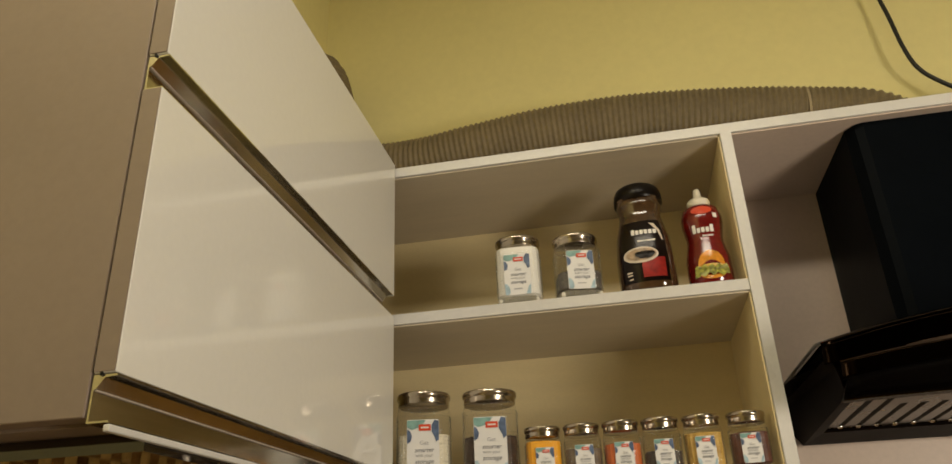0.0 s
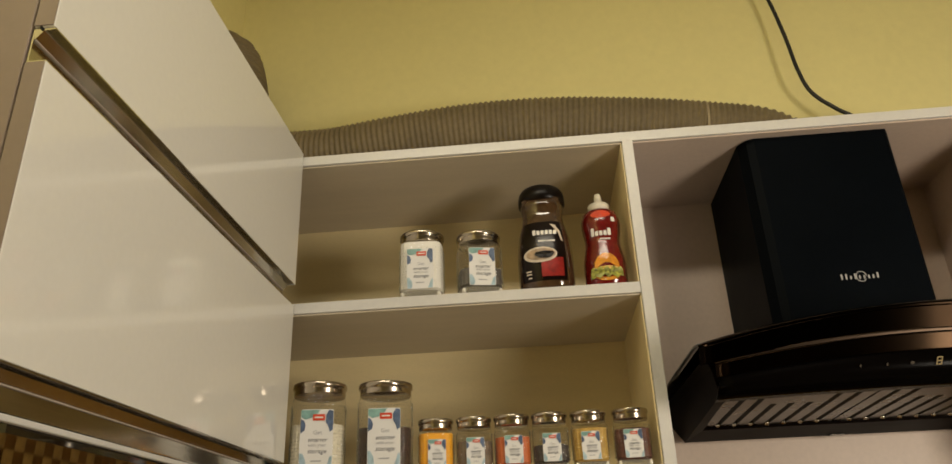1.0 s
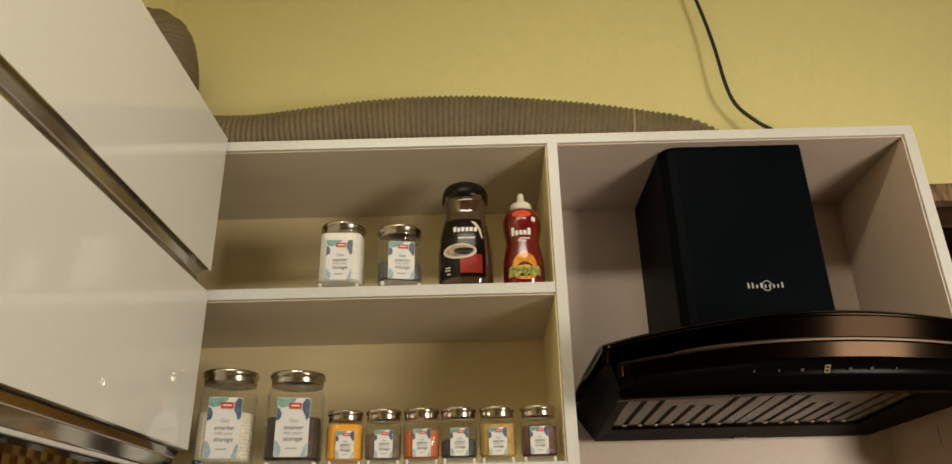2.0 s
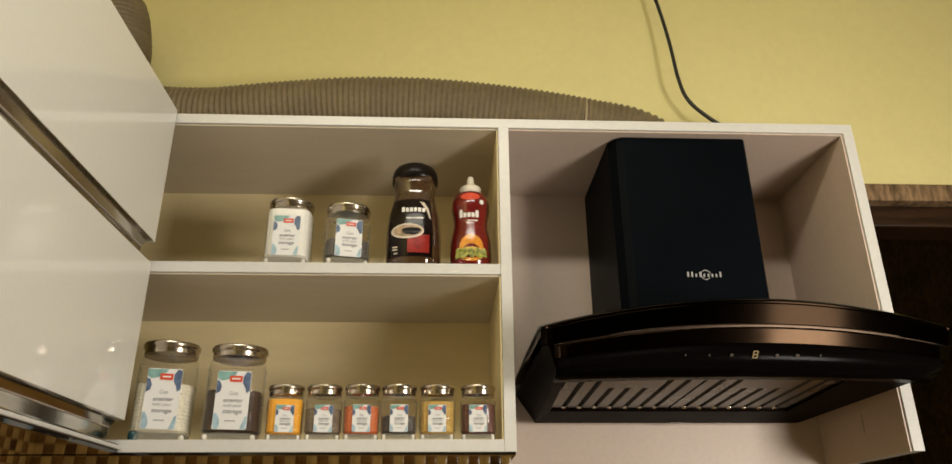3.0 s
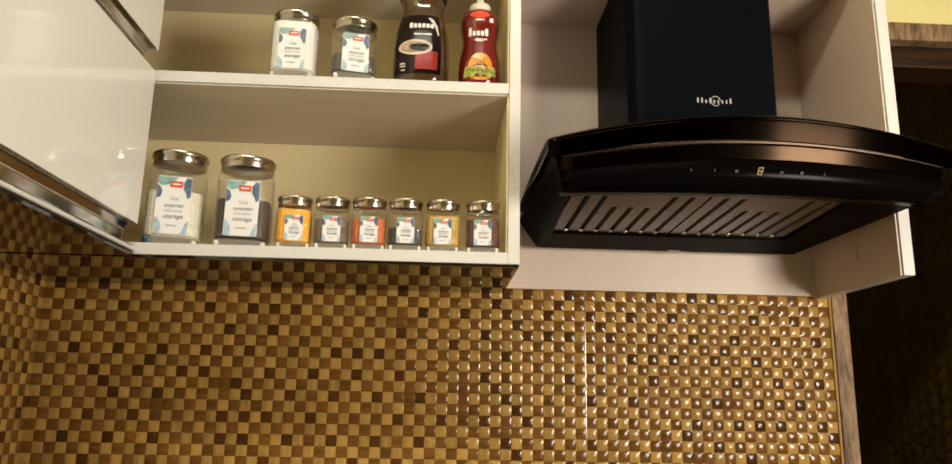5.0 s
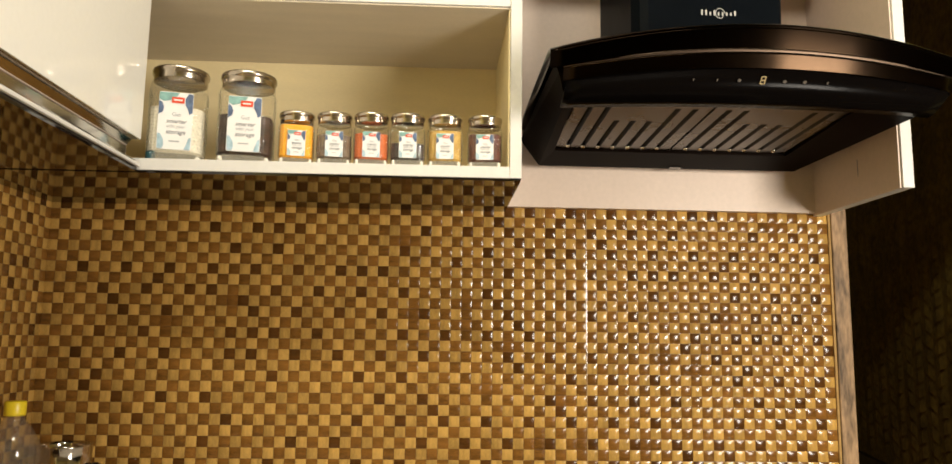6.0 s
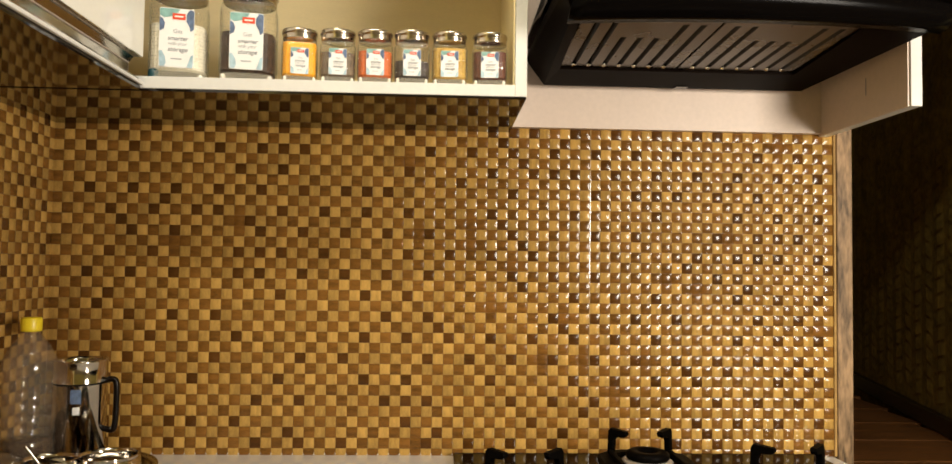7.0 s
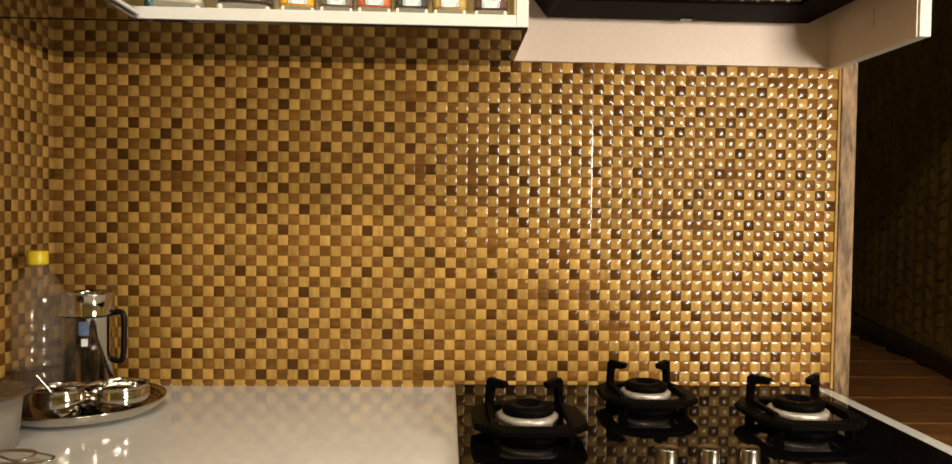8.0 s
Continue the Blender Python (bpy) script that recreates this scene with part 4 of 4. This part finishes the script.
def burner(x, y, size, turn):
    """One burner with its cast-iron pan support on the hob."""
    n = size * 0.5
    octo = []
    for k in range(24):
        a = 2 * math.pi * k / 24
        q = n * (abs(math.cos(a)) ** 4 + abs(math.sin(a)) ** 4) ** -0.25 * (0.94 if k % 6 == 3 else 1.0)
        octo.append((q * math.cos(a), q * math.sin(a)))
    bm = bmesh.new()
    rings = [[bm.verts.new((px * q, py * q, z)) for px, py in octo] for q, z in ((1.0, 0.019), (1.0, 0.025), (0.96, 0.028), (0.74, 0.028), (0.70, 0.025), (0.70, 0.019))]
    for i in range(6):
        lo, hi = rings[i], rings[(i + 1) % 6]
        for k in range(24):
            bm.faces.new((lo[k], lo[(k + 1) % 24], hi[(k + 1) % 24], hi[k]))
    bmesh.ops.recalc_face_normals(bm, faces=bm.faces[:])
    g = part("pan_support", bm, M_IRON, hob, "black cast-iron pan support", at=pose(x, y, HZ, 0, 0, turn))
    for sx in (-1, 1):
        part("rail", prism([(-n * 0.66, 0.026), (n * 0.66, 0.026), (n * 0.60, 0.035), (-n * 0.58, 0.035)], "x", sx * n * 0.66 - 0.0035, sx * n * 0.66 + 0.0035, 0.0012), M_IRON, g)
    for k in range(4):
        a = radians(45 + 90 * k)
        m = pose(0, 0, 0, 0, 0, math.degrees(a))
        prong = prism([(n * 0.86, 0.018), (n * 0.98, 0.018), (n * 0.95, 0.066), (n * 0.90, 0.071), (n * 0.52, 0.069), (n * 0.50, 0.064), (n * 0.55, 0.059), (n * 0.78, 0.057), (n * 0.82, 0.052)], "y", -0.0055, 0.0055, 0.0012)
        if k < 2:
            part("prong", prong, M_IRON, g, at=m)
        else:
            prong.free()
        part("foot", prism([(n * 0.84, 0.0), (n * 0.97, 0.0), (n * 0.97, 0.018), (n * 0.80, 0.018)], "y", -0.006, 0.006, 0.001), M_IRON, g, at=m)
    b = part("burner_base", lathe([(size * 0.34, 0.0005), (size * 0.34, 0.006), (size * 0.29, 0.010), (0, 0.010)], 28), M_IRON, hob, at=pose(x, y, HZ))
    part("burner_ring", lathe([(size * 0.24, 0.010), (size * 0.255, 0.013), (size * 0.255, 0.0195), (size * 0.242, 0.0205), (size * 0.268, 0.0218), (size * 0.268, 0.0285), (size * 0.25, 0.0305), (0, 0.031)], 28), M_BURNER, b, "pale metal burner ring", True)
    part("burner_cap", lathe([(size * 0.215, 0.0312), (size * 0.228, 0.0335), (size * 0.228, 0.041), (size * 0.19, 0.0445), (size * 0.11, 0.0445), (size * 0.10, 0.037), (0, 0.037)], 28), M_IRON, b, "black burner cap", True)


burner(0.853, -0.322, 0.168, 0)
burner(1.068, -0.175, 0.155, 0)
burner(1.276, -0.288, 0.168, 0)
for x in (1.008, 1.062, 1.112):
    k = part("knob", lathe([(0.0165, 0.0), (0.0165, 0.003), (0.0145, 0.005), (0.0145, 0.034), (0.0135, 0.0365), (0.0, 0.037)], 28), M_KNOB, hob, "short steel control knob", True, pose(x, -0.50, HZ))

# ---- things in the corner of the worktop ----
tray = thing("steel_tray", "round polished steel tray on the worktop", "tray", pose(0.140, -0.180, COUNTER))
part("plate", lathe([(0.095, 0.0005), (0.105, 0.003), (0.118, 0.010), (0.124, 0.022), (0.126, 0.0225), (0.1265, 0.021), (0.120, 0.008), (0.108, 0.0055), (0.0, 0.005)][::1], 48), M_STEEL, tray, smooth=True)
TZ = COUNTER + 0.0055
M_YCAP = mat("yellow_cap_plastic", (0.75, 0.56, 0.02), 0.35, vary=0.05)
M_DARKDRINK = mat("dark_syrup", (0.03, 0.012, 0.005), 0.1, vary=0.1, bump=0.0)
bot = thing("plastic_bottle", "clear ribbed plastic bottle with yellow cap", "bottle", pose(0.056, -0.158, TZ))
P = [(0.032, 0.0), (0.037, 0.006)] + [(0.0375 - 0.0026 * (0.5 - 0.5 * math.cos(k * math.pi / 2)), 0.012 + 0.0048 * k) for k in range(30)] + [(0.0385, 0.165), (0.037, 0.185), (0.028, 0.210), (0.015, 0.226), (0.0135, 0.236)]
P = [(r * 1.09, z) if z < 0.2 else (r, z) for r, z in P]
pb = part("body", lathe(P, 32), M_PET, bot, smooth=True)
pb.visible_shadow = False
part("drink", lathe([(0.030, 0.001), (0.033, 0.007), (0.0335, 0.058), (0.0, 0.059)], 28), M_DARKDRINK, bot, "dark drink at the bottom", True)
part("cap", lathe([(0.0155, 0.232), (0.0160, 0.235), (0.0160, 0.252), (0.0145, 0.2545), (0.0, 0.255)], 24), M_YCAP, bot, "yellow screw cap", True)
jug = thing("steel_jug", "tall polished steel water jug with dark handle", "jug", pose(0.113, -0.105, TZ))
part("body", lathe([(0.040, 0.0), (0.042, 0.003), (0.042, 0.140), (0.0425, 0.141), (0.0425, 0.1445), (0.042, 0.146), (0.042, 0.178), (0.0435, 0.181), (0.0415, 0.181), (0.040, 0.176), (0.040, 0.150), (0, 0.150)], 36), M_STEEL, jug, smooth=True)
part("band", lathe([(0.0423, 0.1405), (0.0428, 0.142), (0.0423, 0.1445)], 36), M_BLACK, jug, "thin dark band", True)
part("handle", tube([(0.040, 0.0, 0.145), (0.054, 0, 0.147), (0.060, 0, 0.138), (0.0605, 0, 0.10), (0.059, 0, 0.070), (0.054, 0, 0.062), (0.042, 0, 0.064)], 0.005, 10), M_CAP, jug, "dark plastic handle", True)
part("sticker", wrap([(0.0422, 0.0), (0.0422, 0.2)], 0, 0, 0, 0.0006, rounded(0.004, 0.020, 0.112, 0.135, 0.001, 2), 0, 0), M_NAVY, jug, "small dark sticker")
part("sticker", wrap([(0.0422, 0.0), (0.0422, 0.2)], 0, 0, 0, 0.0006, rounded(0.008, 0.018, 0.094, 0.106, 0.001, 2), 0, 0), M_LABEL, jug, "small white sticker")


def bowl(x, y, r, h, label, tilt=0):
    ob = thing("steel_bowl", label, "bowl", pose(x, y, TZ, tilt, 0, 0), group="bowls on the tray")
    part("shell", lathe([(r * 0.62, 0.0), (r * 0.86, h * 0.18), (r, h * 0.5), (r * 0.97, h * 0.82), (r * 0.88, h * 0.96), (r * 0.92, h), (r * 0.87, h), (r * 0.93, h * 0.8), (r * 0.95, h * 0.5), (r * 0.8, h * 0.2), (0, h * 0.08)], 36), M_STEEL, ob, smooth=True)
    return ob


b1 = bowl(0.137, -0.248, 0.042, 0.050, "small polished steel bowl with a spoon on the tray")
part("spoon", tube([(0.0, 0.0, 0.02), (-0.02, 0.005, 0.045), (-0.040, 0.008, 0.066)], 0.0028, 8), M_STEEL, b1, "steel spoon handle", True)
b2 = bowl(0.206, -0.205, 0.049, 0.046, "wide polished steel bowl on the tray")
M_SMOKE = mat("smoky_brown_plastic", (0.07, 0.042, 0.024), 0.14, vary=0.3, scale=40, coat=0.3)
M_TUB = mat("milky_plastic", (0.2, 0.175, 0.145), 0.3, vary=0.08)
tub = thing("plastic_tub", "milky plastic tub with a dark smoky lid", "container", pose(0.086, -0.378, COUNTER))
part("body", lathe([(0.050, 0.0), (0.053, 0.003), (0.060, 0.072), (0, 0.072)], 36), M_TUB, tub, smooth=True)
part("lid", lathe([(0.060, 0.0722), (0.071, 0.075), (0.072, 0.078), (0.060, 0.083), (0.0, 0.086)], 36), M_SMOKE, tub, "wide dark smoky lid", True)
wh = thing("wire_tongs", "bent steel wire tool lying on the worktop", "utensil", pose(0.140, -0.445, COUNTER + 0.003))
part("wire", tube([(-0.06, 0.02, 0.0), (0.0, 0.035, 0.006), (0.045, 0.03, 0.008), (0.055, 0.012, 0.006), (0.04, 0.0, 0.004), (0.0, 0.01, 0.008), (-0.06, 0.0, 0.0)], 0.0018, 6), M_STEEL, wh, smooth=True)
part("wire", tube([(-0.05, 0.0, 0.0), (0.02, 0.02, 0.010), (0.075, 0.016, 0.006), (0.082, 0.004, 0.004), (0.06, -0.004, 0.002), (0.0, 0.0, 0.001)], 0.0018, 6), M_STEEL, wh, smooth=True)
# small teal object of unknown use, shaped as a short round cap
stop = thing("teal_object", "small dark teal object beside the rice jar", "stopper", pose(0.284, -0.278, SZ))
part("cap", lathe([(0.007, 0.0), (0.0075, 0.002), (0.0075, 0.011), (0.006, 0.013), (0, 0.0135)], 16), mat("dark_teal", (0.01, 0.05, 0.06), 0.3, vary=0.1), stop, smooth=True)

# ---- mosaic on the walls ----
rng = random.Random(7)
CHIP_MATS = (M_LIGHTCHIP, M_BROWNCHIP, M_DARKCHIP)
STEPS = (-1.0, -0.82, -0.46, 0.0, 0.46, 0.82, 1.0)
N = len(STEPS)


def chip_grid(w, h, rise, power=2.6):
    """A glazed pillow: flat in the middle, rolled off towards its four edges; local verts and quads."""
    verts, faces = [], []
    for v in STEPS:
        for u in STEPS:
            dome = (1 - abs(u) ** power) * (1 - abs(v) ** power)
            verts.append((u * w / 2, -rise * dome - 0.0017, v * h / 2))
    for j in range(N - 1):
        for i in range(N - 1):
            k = j * N + i
            faces.append((k, k + 1, k + N + 1, k + N))
    return verts, faces


VERTS, FACES = chip_grid(PITCH_X - 0.0005, PITCH_Z - 0.0005, 0.0015)


def chip_tone(i, j):
    """Light and brown chips in turn; in every second row each second brown place is dark."""
    k = (i + j) % 4
    if k % 2 == 1:
        return 0 if rng.random() < 0.98 else 1
    if k == 0 and j % 2 == 1:
        return 2 if rng.random() < 0.68 else 1
    return 1 if rng.random() < 0.95 else 2


def chip_mesh(tone):
    me = bpy.data.meshes.new("chip")
    me.from_pydata(VERTS, [], FACES)
    me.materials.append(CHIP_MATS[tone])
    me.polygons.foreach_set("use_smooth", [True] * len(FACES))
    return me


def mosaic(parent, cols, place, mine):
    """All chips of a wall; those that mine() picks are objects of their own on shared meshes."""
    shared = [chip_mesh(t) for t in range(3)]
    verts, faces, tones = [], [], []
    for j in range(ROWS_UP):
        for i in range(cols):
            tone = chip_tone(i, j)
            m = place(i, j) @ pose(0, 0, 0, rng.uniform(-1.2, 1.2), 0, rng.uniform(-1.2, 1.2))
            if mine(i, j):
                ob = new("chip", shared[tone])
                ob.parent, ob.matrix_basis = parent, m
            else:
                k = len(verts)
                verts += [tuple(m @ Vector(v)) for v in VERTS]
                faces += [tuple(q + k for q in f) for f in FACES]
                tones += [tone] * len(FACES)
    me = bpy.data.meshes.new("chips")
    me.from_pydata(verts, [], faces)
    for mt in CHIP_MATS:
        me.materials.append(mt)
    me.polygons.foreach_set("material_index", tones)
    me.polygons.foreach_set("use_smooth", [True] * len(faces))
    ob = new("chips", me)
    ob.parent = parent
    tagged(ob, kind="stuff")


back = thing("backsplash_north", "brown and tan woodgrain mosaic tiles with glossy domed chips", "backsplash", kind="structure")
part("backing", box(0.0, TILE_END, 0.0, 0.0078, COUNTER - 0.03, TILE_TOP), M_GROUT, back)
c = SEAM * PITCH_X
part("tile_joint", prism([(c - 0.0010, -0.0010), (c - 0.0008, -0.0033), (c + 0.0008, -0.00304), (c + 0.0010, -0.0010)], "z", COUNTER + 0.001, TILE_TOP - 0.001), M_JOINT, back, "glazed chamfered tile edge")
part("sealant_bead", tube([(0.004, 0.0003, COUNTER + 0.0016), (0.7, 0.0003, COUNTER + 0.0016), (TILE_END - 0.002, 0.0003, COUNTER + 0.0016)], 0.0024, 8), M_EDGE, back, "white sealant bead", True)
part("end_joint", box(TILE_END, TILE_END + 0.005, -0.005, 0.006, COUNTER, TILE_TOP, 0.001), M_JOINT, back)
mosaic(back, COLS, lambda i, j: pose((i + 0.5) * PITCH_X, 0.0, ROW0 + (j + 0.5) * PITCH_Z), lambda i, j: 28 <= i < 52 and 9 <= j < 21)
left = thing("backsplash_west", "brown and tan woodgrain mosaic tiles with glossy domed chips", "backsplash", kind="structure")
part("backing", box(-0.008, 0.0006, -1.6, 0.0, COUNTER - 0.03, TILE_TOP), M_GROUT, left)
mosaic(left, 81, lambda i, j: pose(0.0008, -(i + 0.5) * PITCH_X, ROW0 + (j + 0.5) * PITCH_Z, 0, 0, 90), lambda i, j: False)
